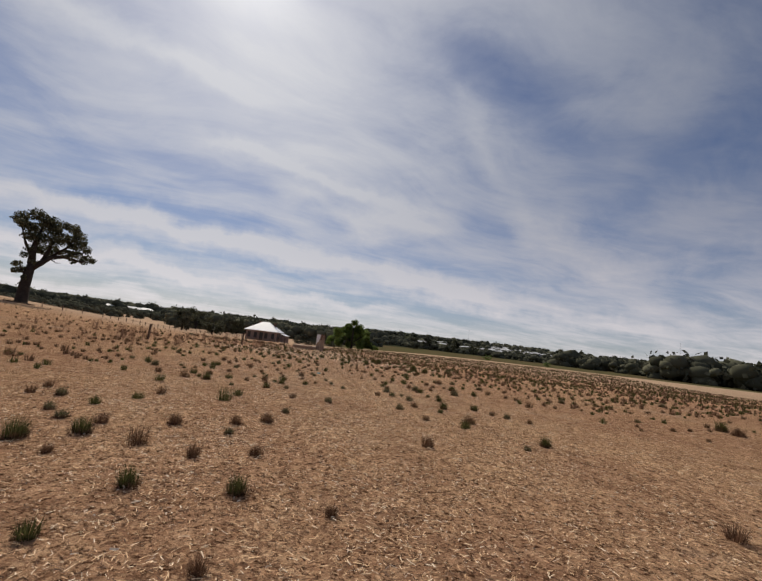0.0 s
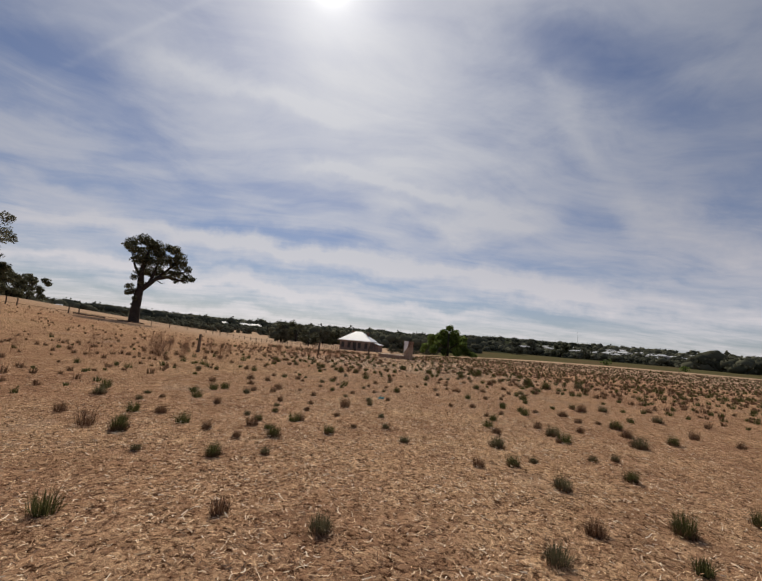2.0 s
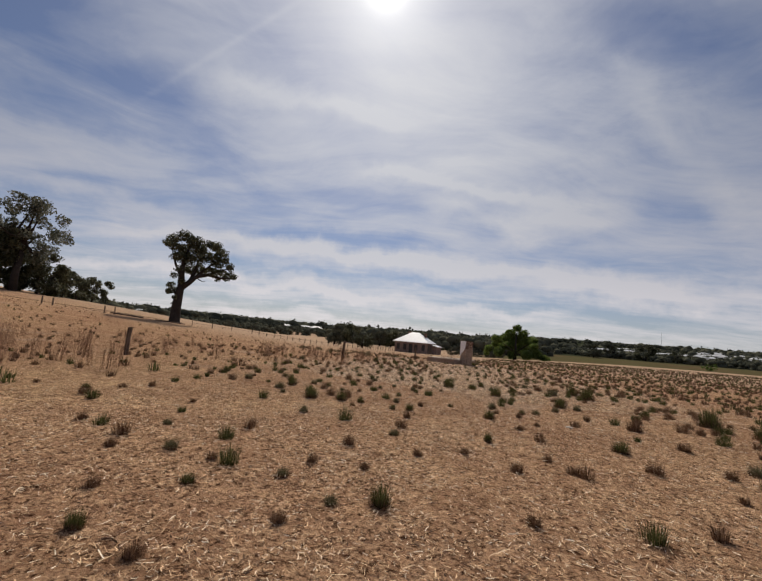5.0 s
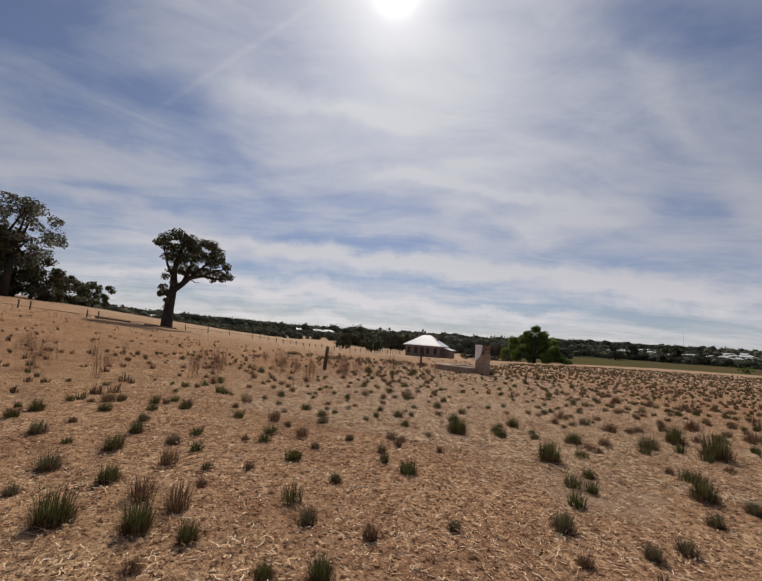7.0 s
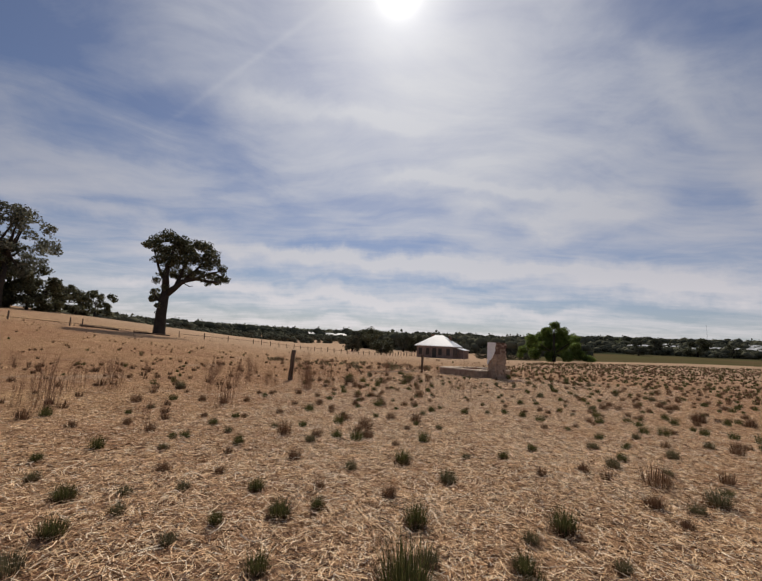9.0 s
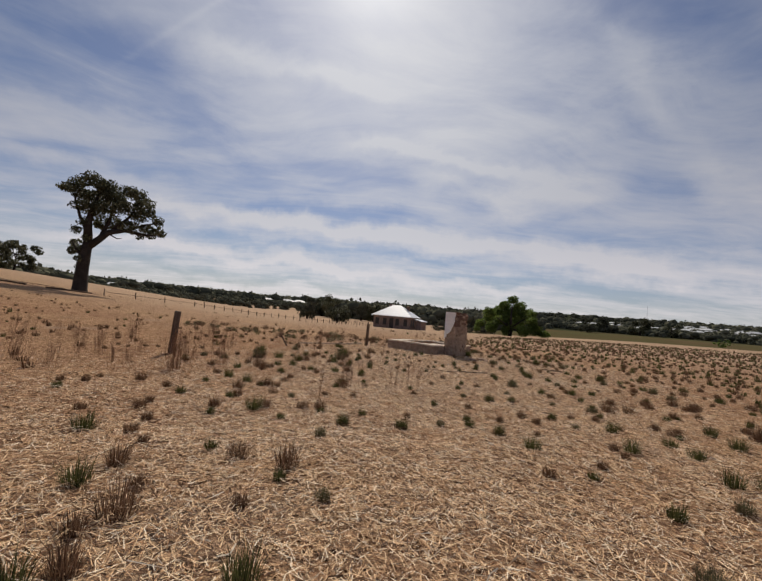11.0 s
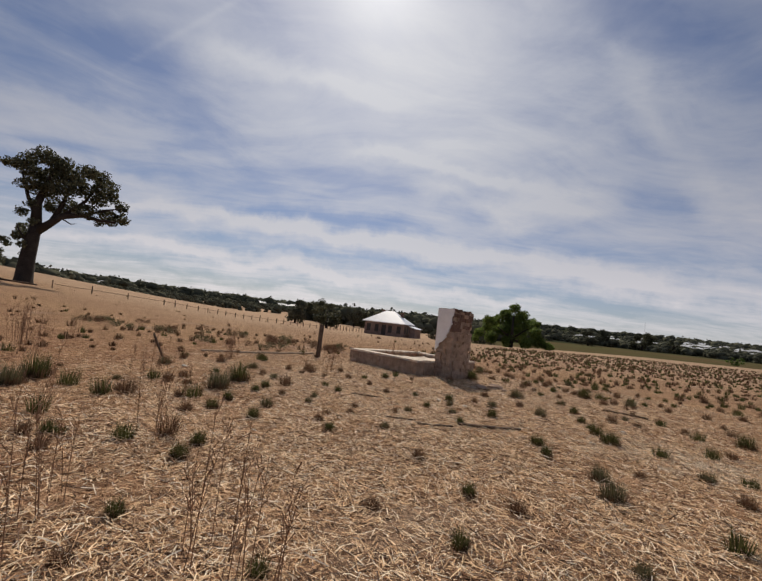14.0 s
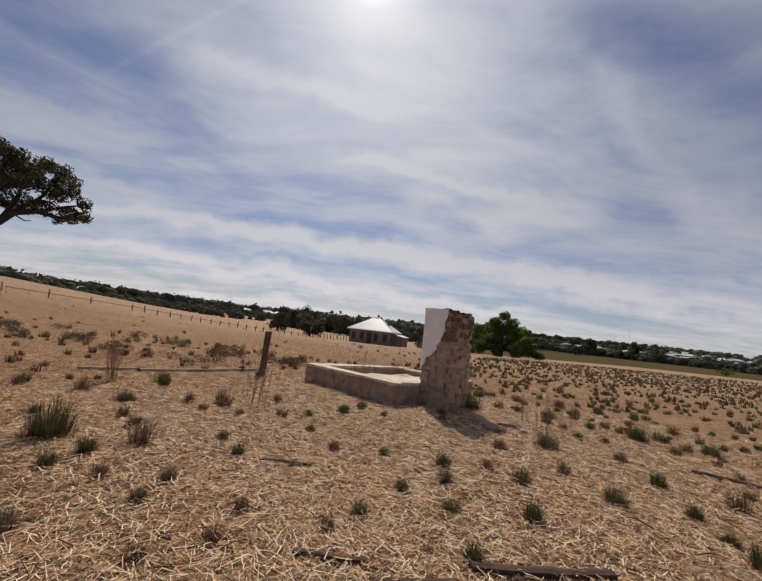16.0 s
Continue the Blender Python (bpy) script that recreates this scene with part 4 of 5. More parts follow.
# ---- the homestead ----
def homestead():
    home = empty("homestead", -44.4, 144.6, zat(-44.4, 144.6) - 0.1, 2)
    home.scale = (1.3, 1.3, 1.3)
    tagged(home, "low dull brick homestead with pale hipped iron roof and two chimneys", "house")
    w, d, eave, top = 9.0, 7.4, 2.7, 5.1
    front = -d / 2 + 0.45
    part("wall", rough_box(-w / 2 + 0.45, w / 2 - 0.45, front, d / 2 - 0.45, -0.3, eave - 0.15, 0.0), M_HWALL, home)
    ridge = 0.9
    v = [(-w / 2, -d / 2, eave), (w / 2, -d / 2, eave), (w / 2, d / 2, eave), (-w / 2, d / 2, eave), (-ridge, 0, top), (ridge, 0, top),
         (-w / 2, -d / 2, eave - 0.14), (w / 2, -d / 2, eave - 0.14), (w / 2, d / 2, eave - 0.14), (-w / 2, d / 2, eave - 0.14)]
    f = [(0, 1, 5, 4), (1, 2, 5), (2, 3, 4, 5), (3, 0, 4), (0, 6, 7, 1), (1, 7, 8, 2), (2, 8, 9, 3), (3, 9, 6, 0), (6, 9, 8, 7)]
    mesh_object("roof", v, f, M_ROOF, home)
    for x, y, h in ((2.4, 0.6, 4.9), (-2.2, 2.2, 5.2)):
        bm = rough_box(x - 0.3, x + 0.3, y - 0.25, y + 0.25, 3.0, h, 0.02)
        ch = part("chimney", bm, M_BRICK, home)
        part("chimney_cap", rough_box(x - 0.37, x + 0.37, y - 0.32, y + 0.32, h + 0.001, h + 0.12, 0.02), M_BRICK, ch)
    for x in (-3.2, -1.5, 1.3, 3.1):
        win = part("window", rough_box(x - 0.4, x + 0.4, front - 0.03, front + 0.03, 0.8, 2.15, 0.01), M_DARKW, home)
        part("window_frame", rough_box(x - 0.46, x + 0.46, front - 0.05, front + 0.01, 0.7, 0.797, 0.01), M_POST, win)
    part("door", rough_box(-0.45, 0.45, front - 0.03, front + 0.03, 0.0, 2.2, 0.01), M_DARKW, home)
    for y in (-2.0, -0.3, 1.8):
        part("window", rough_box(w / 2 - 0.48, w / 2 - 0.42, y - 0.45, y + 0.45, 0.8, 2.15, 0.01), M_DARKW, home)
    shed = empty("lean_to", -37.0, 144.8, zat(-37.0, 144.8) - 0.1, -6)
    shed.scale = (1.3, 1.3, 1.3)
    tagged(shed, "small pale-roofed lean-to shed beside the homestead", "shed")
    part("wall", rough_box(-0.6, 0.5, -1.5, 1.5, -0.2, 1.85, 0.02), M_HWALL, shed)
    v = [(-0.8, -1.7, 2.25), (0.75, -1.7, 1.86), (0.75, 1.7, 1.86), (-0.8, 1.7, 2.25), (-0.8, -1.7, 2.33), (0.75, -1.7, 1.93), (0.75, 1.7, 1.93), (-0.8, 1.7, 2.33)]
    mesh_object("roof", v, [(3, 2, 1, 0), (4, 5, 6, 7), (0, 1, 5, 4), (1, 2, 6, 5), (2, 3, 7, 6), (3, 0, 4, 7)], M_ROOF, shed)


homestead()


# ---- the hedge and yard behind the homestead, and the town on the slope ----
def hedge():
    rng = np.random.default_rng(21)
    blobs = []
    for i in range(46):
        t = i / 45
        x, y = -35.5 + 17.0 * t, 154 + 2.0 * t
        blobs.append(((x, y + rng.uniform(-0.8, 0.8), zat(x, y) + rng.uniform(0.5, 1.5)), rng.uniform(0.9, 1.2)))
    verts, quads = leaf_cloud(blobs, 60, 0.22, 4)
    tagged(new("hedge", strips_mesh("hedge", verts, quads, NO_TRIS, M_WOODS)), "long dark clipped hedge beside the homestead", "hedge")


hedge()


def town_house(x, y, turn, w, d, e, r, label):
    h = empty("town_house", x, y, zat(x, y) - 0.3, turn)
    tagged(h, label, "house", "houses of the far town")
    part("wall", rough_box(-w / 2, w / 2, -d / 2, d / 2, 0, e, 0.0), M_TOWNWALL, h)
    o = 0.5
    v = [(-w / 2 - o, -d / 2 - o, e), (w / 2 + o, -d / 2 - o, e), (w / 2 + o, d / 2 + o, e), (-w / 2 - o, d / 2 + o, e), (-w / 4, 0, e + r), (w / 4, 0, e + r)]
    mesh_object("roof", v, [(0, 1, 5, 4), (1, 2, 5), (2, 3, 4, 5), (3, 0, 4), (3, 2, 1, 0)], M_TOWNROOF, h)
    return h


def town():
    rng = random.Random(31)
    spots = []
    for _ in range(60):
        az = rng.choice([rng.uniform(-26, -4), rng.uniform(-20, -14), rng.uniform(-8, -4)])
        spots.append((az, rng.uniform(600, 860)))
    for _ in range(12):
        spots.append((rng.uniform(31, 39), rng.uniform(430, 560)))
    for az in (56.2, 54.9, 54.0):
        spots.append((az, 520))
    for az, d in spots:
        x, y = bearing(az, d)
        big = rng.random() < 0.14 and az < 0
        town_house(x, y, az + rng.uniform(-25, 25), rng.uniform(20, 32) if big else rng.uniform(9, 15), rng.uniform(8, 12), rng.uniform(3.5, 6) if az < 0 else 3.0, rng.uniform(1.4, 2.2),
                   "large pale far building with light metal roof on the hillside" if big else "small pale far house with light roof among trees")
    for az, d, h in ((-35.2, 900, 52), (-10.6, 1100, 40), (68.6, 150, 15)):
        x, y = bearing(az, d)
        v, f = tube([(x, y, zat(x, y)), (x, y, zat(x, y) + h)], [0.004 * h + 0.1, 0.003 * h], 6)
        tagged(mesh_object("mast", v, f, M_METAL), "slender grey mast rising above the far trees", "mast")


town()


# ---- grass tufts ----
def tuft_arrays(rng, blades, height, spread, lean, wide):
    """Arched tapering blades: verts (blades*5, 3), quads and tips."""
    n = blades
    a = rng.uniform(0, 2 * np.pi, n)
    r = spread * np.sqrt(rng.random(n)) * 0.55
    base = np.stack([np.cos(a) * r, np.sin(a) * r, np.full(n, -0.01)], 1)
    a2 = a + rng.normal(0, 0.5, n)
    out = np.stack([np.cos(a2), np.sin(a2), np.zeros(n)], 1)
    side = np.stack([-np.sin(a2), np.cos(a2), np.zeros(n)], 1) * wide * rng.uniform(0.6, 1.4, n)[:, None]
    h = height * rng.uniform(0.22, 1.08, n)[:, None]
    bend = (lean * rng.uniform(0.1, 1.2, n) * (0.35 + r / max(spread, 1e-6)))[:, None] * height
    up = np.array([0, 0, 1.0])
    mid = base + up * h * 0.6 + out * bend * 0.4
    tip = base + up * h + out * bend
    verts = np.stack([base - side, base + side, mid + side * 0.7, mid - side * 0.7, tip], 1).reshape(-1, 3)
    i = np.arange(n) * 5
    return verts, np.stack([i, i + 1, i + 2, i + 3], 1), np.stack([i + 3, i + 2, i + 4], 1)


def tuft_kind(seed, blades, mat, skirt_mat, height, lean):
    """A tuft half a metre wide: green core blades and a skirt of dry ones."""
    rng = np.random.default_rng(seed)
    root = new("grass_tuft")
    v, q, t = tuft_arrays(rng, int(blades * 2.6), height, 0.27, lean * 0.5, 0.0032)
    core = new("crown", strips_mesh("crown", v, q, t, mat))
    core.parent = root
    v, q, t = tuft_arrays(rng, int(blades * 2.0), height * 0.5, 0.37, lean * 0.9, 0.0032)
    skirt = new("skirt", strips_mesh("skirt", v, q, t, skirt_mat))
    skirt.parent = root
    return root


GREEN_TUFTS_A = [
    (-1.37, 3.22, 0.30), (-0.40, 3.42, 0.30), (-3.47, 4.26, 0.43), (-3.02, 4.76, 0.39), (4.17, 7.76, 0.34), (-2.53, 11.29, 0.29), (2.60, 11.44, 0.34), (-4.52, 11.76, 0.39),
    (3.63, 12.21, 0.36), (-4.97, 12.24, 0.21), (1.65, 12.26, 0.32), (-2.47, 12.67, 0.31), (1.12, 13.08, 0.29), (2.67, 13.26, 0.30), (-1.84, 13.42, 0.29), (0.92, 14.38, 0.38),
    (-3.56, 14.67, 0.17), (13.35, 15.32, 0.61), (-3.89, 15.34, 0.21), (2.05, 16.15, 0.44), (4.58, 17.12, 0.36), (-2.44, 17.82, 0.24), (3.87, 18.66, 0.46), (-4.01, 19.04, 0.22),
    (-9.76, 20.00, 0.31), (-4.12, 20.14, 0.21), (-9.51, 20.71, 0.26), (-2.33, 20.80, 0.30), (1.94, 22.06, 0.25), (-1.89, 24.36, 0.21), (0.16, 25.25, 0.40), (1.98, 25.29, 0.39)]
GREEN_TUFTS_B = [
    (-6.09, 25.34, 0.46), (-5.45, 25.63, 0.37), (-4.20, 25.72, 0.20), (-5.00, 25.75, 0.24), (-3.88, 25.95, 0.27), (-7.48, 25.99, 0.38), (-6.63, 26.12, 0.33), (-2.21, 26.50, 0.34),
    (-4.44, 26.57, 0.24), (-7.67, 26.81, 0.38), (-10.50, 27.25, 0.35), (-3.27, 27.27, 0.19), (-8.20, 27.47, 0.30), (-4.77, 27.59, 0.20), (-2.36, 27.89, 0.33), (-8.79, 27.99, 0.26),
    (-9.92, 28.03, 0.32), (-4.64, 28.64, 0.20), (3.42, 29.13, 0.71), (-0.38, 29.70, 0.31), (-2.10, 29.92, 0.26), (-0.81, 29.93, 0.44), (2.65, 30.10, 0.75), (-6.64, 30.17, 0.31),
    (-2.64, 30.41, 0.51), (-6.93, 30.55, 0.31), (-7.62, 30.95, 0.32), (-5.31, 31.02, 0.27), (-8.44, 31.05, 0.22), (5.29, 31.30, 0.72), (-4.34, 31.32, 0.53), (-6.09, 31.35, 0.15)]
GREEN_TUFTS_C = [
    (-9.14, 31.38, 0.20), (-3.59, 31.70, 0.37), (-5.75, 31.75, 0.31), (-4.37, 31.78, 0.25), (-3.00, 32.00, 0.29), (-5.57, 32.07, 0.16), (-2.32, 32.08, 0.47), (-3.74, 32.10, 0.28),
    (-6.37, 32.10, 0.24), (-4.68, 32.29, 0.32), (-3.76, 32.59, 0.21), (-1.05, 32.68, 0.53), (-0.01, 32.79, 0.71), (-3.54, 32.99, 0.36), (-7.98, 33.40, 0.25), (-0.44, 33.83, 0.59),
    (-5.61, 34.06, 0.32), (-9.37, 34.13, 0.27), (-2.37, 34.19, 0.26), (-2.11, 34.64, 0.40), (0.52, 34.86, 0.42), (-4.49, 35.12, 0.22), (-3.08, 35.63, 0.30), (-4.20, 35.93, 0.24),
    (-2.95, 36.23, 0.23), (-7.05, 39.01, 0.28), (-6.30, 39.42, 0.30), (-7.08, 39.76, 0.14), (-4.99, 40.13, 0.27), (-5.46, 40.33, 0.25), (-5.58, 40.74, 0.16), (-6.37, 41.59, 0.20)]
GREEN_TUFTS_D = [
    (-4.24, 41.93, 0.24), (-13.70, 42.36, 0.30), (-10.73, 42.69, 0.31), (-3.36, 42.89, 0.15), (-5.49, 42.93, 0.33), (-7.31, 43.00, 0.16), (-8.55, 43.07, 0.16), (-5.06, 43.35, 0.26),
    (-6.37, 43.92, 0.14), (-9.11, 44.11, 0.28), (-5.24, 44.29, 0.18), (-9.24, 44.47, 0.25), (-13.07, 44.68, 0.54), (-6.48, 44.94, 0.16), (-13.39, 45.20, 0.60), (-9.54, 45.73, 0.27),
    (-10.32, 45.79, 0.28), (-8.43, 45.86, 0.17), (-10.56, 46.39, 0.26), (-9.85, 46.44, 0.30), (-5.81, 46.92, 0.23), (-11.26, 46.92, 0.62), (-4.05, 47.13, 0.28), (-10.71, 47.25, 0.24),
    (-1.14, 47.34, 0.35), (-5.93, 47.42, 0.29), (-9.69, 47.61, 0.16), (-10.81, 47.66, 0.27), (-11.50, 47.74, 0.61), (-7.09, 47.75, 0.08), (-8.04, 48.00, 0.21), (-4.90, 48.33, 0.41)]
GREEN_TUFTS_E = [
    (-9.67, 48.50, 0.21), (-6.70, 48.70, 0.25), (-7.90, 48.71, 0.17), (-5.04, 48.85, 0.31), (-2.60, 49.17, 0.33), (-7.57, 49.22, 0.23), (-5.10, 49.28, 0.19), (-12.52, 49.42, 0.38),
    (-8.42, 49.68, 0.15), (-7.69, 49.69, 0.27), (-5.19, 49.81, 0.23), (-2.60, 50.14, 0.44), (-5.26, 50.80, 0.27), (-4.28, 51.01, 0.21), (-9.77, 51.38, 0.30), (-6.47, 51.89, 0.50),
    (-8.22, 52.29, 0.21), (-4.80, 54.02, 0.51), (-7.97, 54.36, 0.58)]
GREEN_TUFTS = GREEN_TUFTS_A + GREEN_TUFTS_B + GREEN_TUFTS_C + GREEN_TUFTS_D + GREEN_TUFTS_E
BROWN_TUFTS_A = [
    (-0.15, 2.08, 0.15), (0.56, 3.28, 0.15), (-2.76, 3.91, 0.14), (-0.67, 4.78, 0.28), (-3.80, 5.37, 0.29), (-1.38, 5.68, 0.22), (-4.33, 5.77, 0.26), (-2.30, 5.81, 0.33),
    (-1.56, 6.42, 0.29), (-1.16, 6.88, 0.36), (-5.15, 7.01, 0.31), (3.64, 7.21, 0.17), (-1.06, 7.83, 0.22), (1.91, 9.09, 0.25), (2.94, 9.27, 0.44), (-0.52, 9.98, 0.30),
    (1.32, 10.31, 0.31), (4.85, 10.79, 0.21), (1.74, 11.02, 0.30), (-3.46, 11.03, 0.12), (4.37, 11.27, 0.31), (-2.06, 11.73, 0.08), (-2.84, 12.23, 0.20), (-3.52, 12.45, 0.25),
    (-5.04, 13.13, 0.33), (1.44, 13.53, 0.15), (10.43, 13.54, 0.30), (-0.57, 13.59, 0.25), (-6.30, 13.89, 0.22), (-7.38, 13.91, 0.41), (-3.79, 14.00, 0.16), (2.40, 14.23, 0.22)]
BROWN_TUFTS_B = [
    (11.48, 14.26, 0.27), (-6.12, 14.33, 0.18), (13.23, 14.41, 0.63), (-1.10, 14.43, 0.11), (2.78, 14.45, 0.18), (-6.75, 14.56, 0.22), (-4.98, 14.67, 0.25), (10.11, 14.97, 0.32),
    (-2.29, 14.98, 0.20), (-3.10, 15.24, 0.18), (-1.48, 15.51, 0.19), (0.92, 15.72, 0.30), (3.61, 16.04, 0.46), (-3.42, 16.14, 0.17), (-5.42, 16.48, 0.28), (-2.24, 17.20, 0.23),
    (2.78, 17.27, 0.28), (-3.90, 17.37, 0.24), (3.79, 17.48, 0.41), (0.69, 17.80, 0.17), (-3.18, 17.96, 0.14), (-4.65, 18.08, 0.19), (-6.37, 18.17, 0.30), (-5.60, 18.38, 0.17),
    (-2.06, 18.45, 0.16), (1.07, 18.47, 0.23), (3.03, 18.83, 0.32), (-3.33, 19.00, 0.14), (-0.32, 19.01, 0.20), (8.99, 19.01, 0.42), (3.56, 19.08, 0.22), (0.29, 19.29, 0.27)]
BROWN_TUFTS_C = [
    (-7.11, 19.31, 0.37), (-6.54, 19.46, 0.28), (-4.63, 19.54, 0.20), (2.81, 19.89, 0.41), (-2.91, 20.00, 0.18), (2.08, 20.06, 0.26), (-5.67, 20.38, 0.20), (-2.73, 20.55, 0.12),
    (-5.09, 20.74, 0.27), (-7.14, 20.93, 0.24), (-3.57, 20.94, 0.18), (-0.98, 21.24, 0.21), (5.67, 21.28, 0.45), (3.60, 21.48, 0.47), (-3.56, 21.51, 0.14), (-6.11, 21.52, 0.19),
    (-2.93, 21.69, 0.19), (4.43, 22.39, 0.43), (-3.58, 22.50, 0.27), (-2.61, 22.75, 0.18), (-9.23, 22.95, 0.26), (-1.29, 22.98, 0.27), (-2.08, 23.38, 0.19), (6.12, 23.47, 0.36),
    (-3.26, 23.47, 0.26), (16.50, 23.71, 0.57), (-0.94, 23.76, 0.23), (-5.32, 23.91, 0.25), (0.46, 24.15, 0.36), (1.49, 24.69, 0.26), (-4.97, 25.28, 0.16), (-6.96, 25.43, 0.20)]
BROWN_TUFTS_D = [
    (-1.51, 25.73, 0.26), (-1.23, 26.40, 0.17), (1.31, 26.47, 0.37), (-5.78, 26.56, 0.19), (-9.06, 26.61, 0.35), (-6.16, 26.97, 0.17), (-9.39, 27.23, 0.19), (-2.17, 27.26, 0.22),
    (-5.80, 27.28, 0.10), (-7.36, 27.44, 0.27), (-1.64, 27.76, 0.23), (0.70, 27.80, 0.47), (-1.34, 28.08, 0.28), (-5.77, 28.63, 0.16), (-0.91, 29.01, 0.27), (-4.87, 29.05, 0.21),
    (-5.62, 29.39, 0.21), (-4.16, 29.66, 0.19), (-7.70, 30.32, 0.18), (-4.64, 30.53, 0.19), (-6.12, 30.94, 0.19), (-6.92, 31.03, 0.18), (-7.31, 31.33, 0.19), (-6.99, 31.72, 0.20),
    (-7.74, 32.03, 0.24), (-1.79, 32.27, 0.34), (-7.15, 32.33, 0.21), (-3.10, 32.51, 0.18), (-5.91, 32.56, 0.20), (-8.57, 32.61, 0.17), (-5.17, 32.76, 0.26), (-6.86, 33.31, 0.27)]
BROWN_TUFTS_E = [
    (-6.00, 33.35, 0.24), (-4.83, 33.63, 0.31), (-2.53, 33.69, 0.20), (-8.69, 33.86, 0.17), (-2.75, 34.13, 0.31), (-7.26, 34.18, 0.26), (-1.60, 34.19, 0.49), (-11.70, 34.50, 0.23),
    (-3.90, 34.56, 0.11), (-8.37, 34.62, 0.16), (-4.95, 34.84, 0.19), (1.32, 35.63, 0.55), (-2.43, 35.75, 0.23), (-0.35, 36.00, 0.35), (-11.98, 36.03, 0.28), (-7.41, 36.08, 0.17),
    (0.32, 36.24, 0.53), (-6.51, 36.24, 0.19), (-6.02, 36.65, 0.21), (-2.22, 36.93, 0.29), (-3.35, 36.93, 0.31), (-14.50, 37.29, 0.46), (-6.99, 38.27, 0.23), (-1.49, 38.35, 0.29),
    (-2.60, 38.58, 0.25), (-3.71, 39.26, 0.21), (-5.87, 40.05, 0.19), (-8.70, 40.15, 0.18), (-6.47, 40.22, 0.15), (-4.46, 40.46, 0.13), (-8.36, 40.79, 0.11), (-5.08, 41.12, 0.16)]
BROWN_TUFTS_F = [
    (-7.90, 41.13, 0.09), (-4.49, 41.33, 0.24), (-3.87, 41.39, 0.16), (-4.75, 41.69, 0.27), (-5.74, 41.81, 0.22), (-3.90, 42.34, 0.13), (-7.05, 42.42, 0.14), (-3.47, 42.51, 0.25),
    (-8.27, 42.56, 0.16), (-0.87, 42.78, 0.53), (1.85, 42.78, 0.35), (-6.06, 42.99, 0.16), (0.26, 43.09, 0.48), (-3.44, 43.45, 0.33), (-14.30, 43.63, 0.33), (-13.55, 43.69, 0.34),
    (-4.21, 43.77, 0.13), (-7.11, 44.16, 0.12), (-13.89, 44.67, 0.23), (-6.05, 44.82, 0.25), (-2.93, 44.87, 0.29), (-2.11, 45.01, 0.31), (-10.42, 45.41, 0.27), (-7.16, 45.65, 0.25),
    (-5.22, 45.75, 0.38), (-12.64, 46.01, 0.21), (-8.81, 46.24, 0.12), (-5.26, 46.36, 0.31), (-3.94, 46.39, 0.27), (-7.91, 46.50, 0.12), (-8.90, 46.63, 0.14), (-4.79, 46.78, 0.17)]
BROWN_TUFTS_G = [
    (-8.69, 47.02, 0.20), (-9.57, 47.22, 0.13), (-8.83, 47.49, 0.14), (-8.14, 47.59, 0.15), (-1.93, 47.97, 0.33), (-13.84, 48.00, 0.41), (-1.41, 48.18, 0.40), (-7.38, 48.53, 0.23),
    (-11.27, 48.55, 0.25), (-9.00, 49.46, 0.20), (-5.91, 49.69, 0.33), (-6.82, 49.70, 0.29), (-9.61, 49.95, 0.14), (-7.21, 49.96, 0.14), (-10.82, 49.96, 0.17), (-4.14, 50.51, 0.22),
    (-6.33, 50.53, 0.25), (-3.34, 50.63, 0.22), (-1.68, 50.70, 0.27), (-7.14, 51.13, 0.33), (-11.08, 51.33, 0.26), (-5.47, 51.87, 0.30), (-3.98, 52.02, 0.20), (-2.17, 52.40, 0.21),
    (-8.33, 52.75, 0.29), (-7.15, 53.08, 0.21), (-4.42, 53.17, 0.34), (-5.47, 53.18, 0.24), (-6.11, 53.69, 0.24), (-3.70, 53.82, 0.46), (-2.80, 54.06, 0.27), (-1.05, 54.59, 0.32)]
BROWN_TUFTS_H = [
    (-2.72, 55.11, 0.27), (-8.07, 56.60, 0.48), (-5.04, 57.10, 0.40), (-0.58, 58.94, 0.42)]
BROWN_TUFTS = BROWN_TUFTS_A + BROWN_TUFTS_B + BROWN_TUFTS_C + BROWN_TUFTS_D + BROWN_TUFTS_E + BROWN_TUFTS_F + BROWN_TUFTS_G + BROWN_TUFTS_H


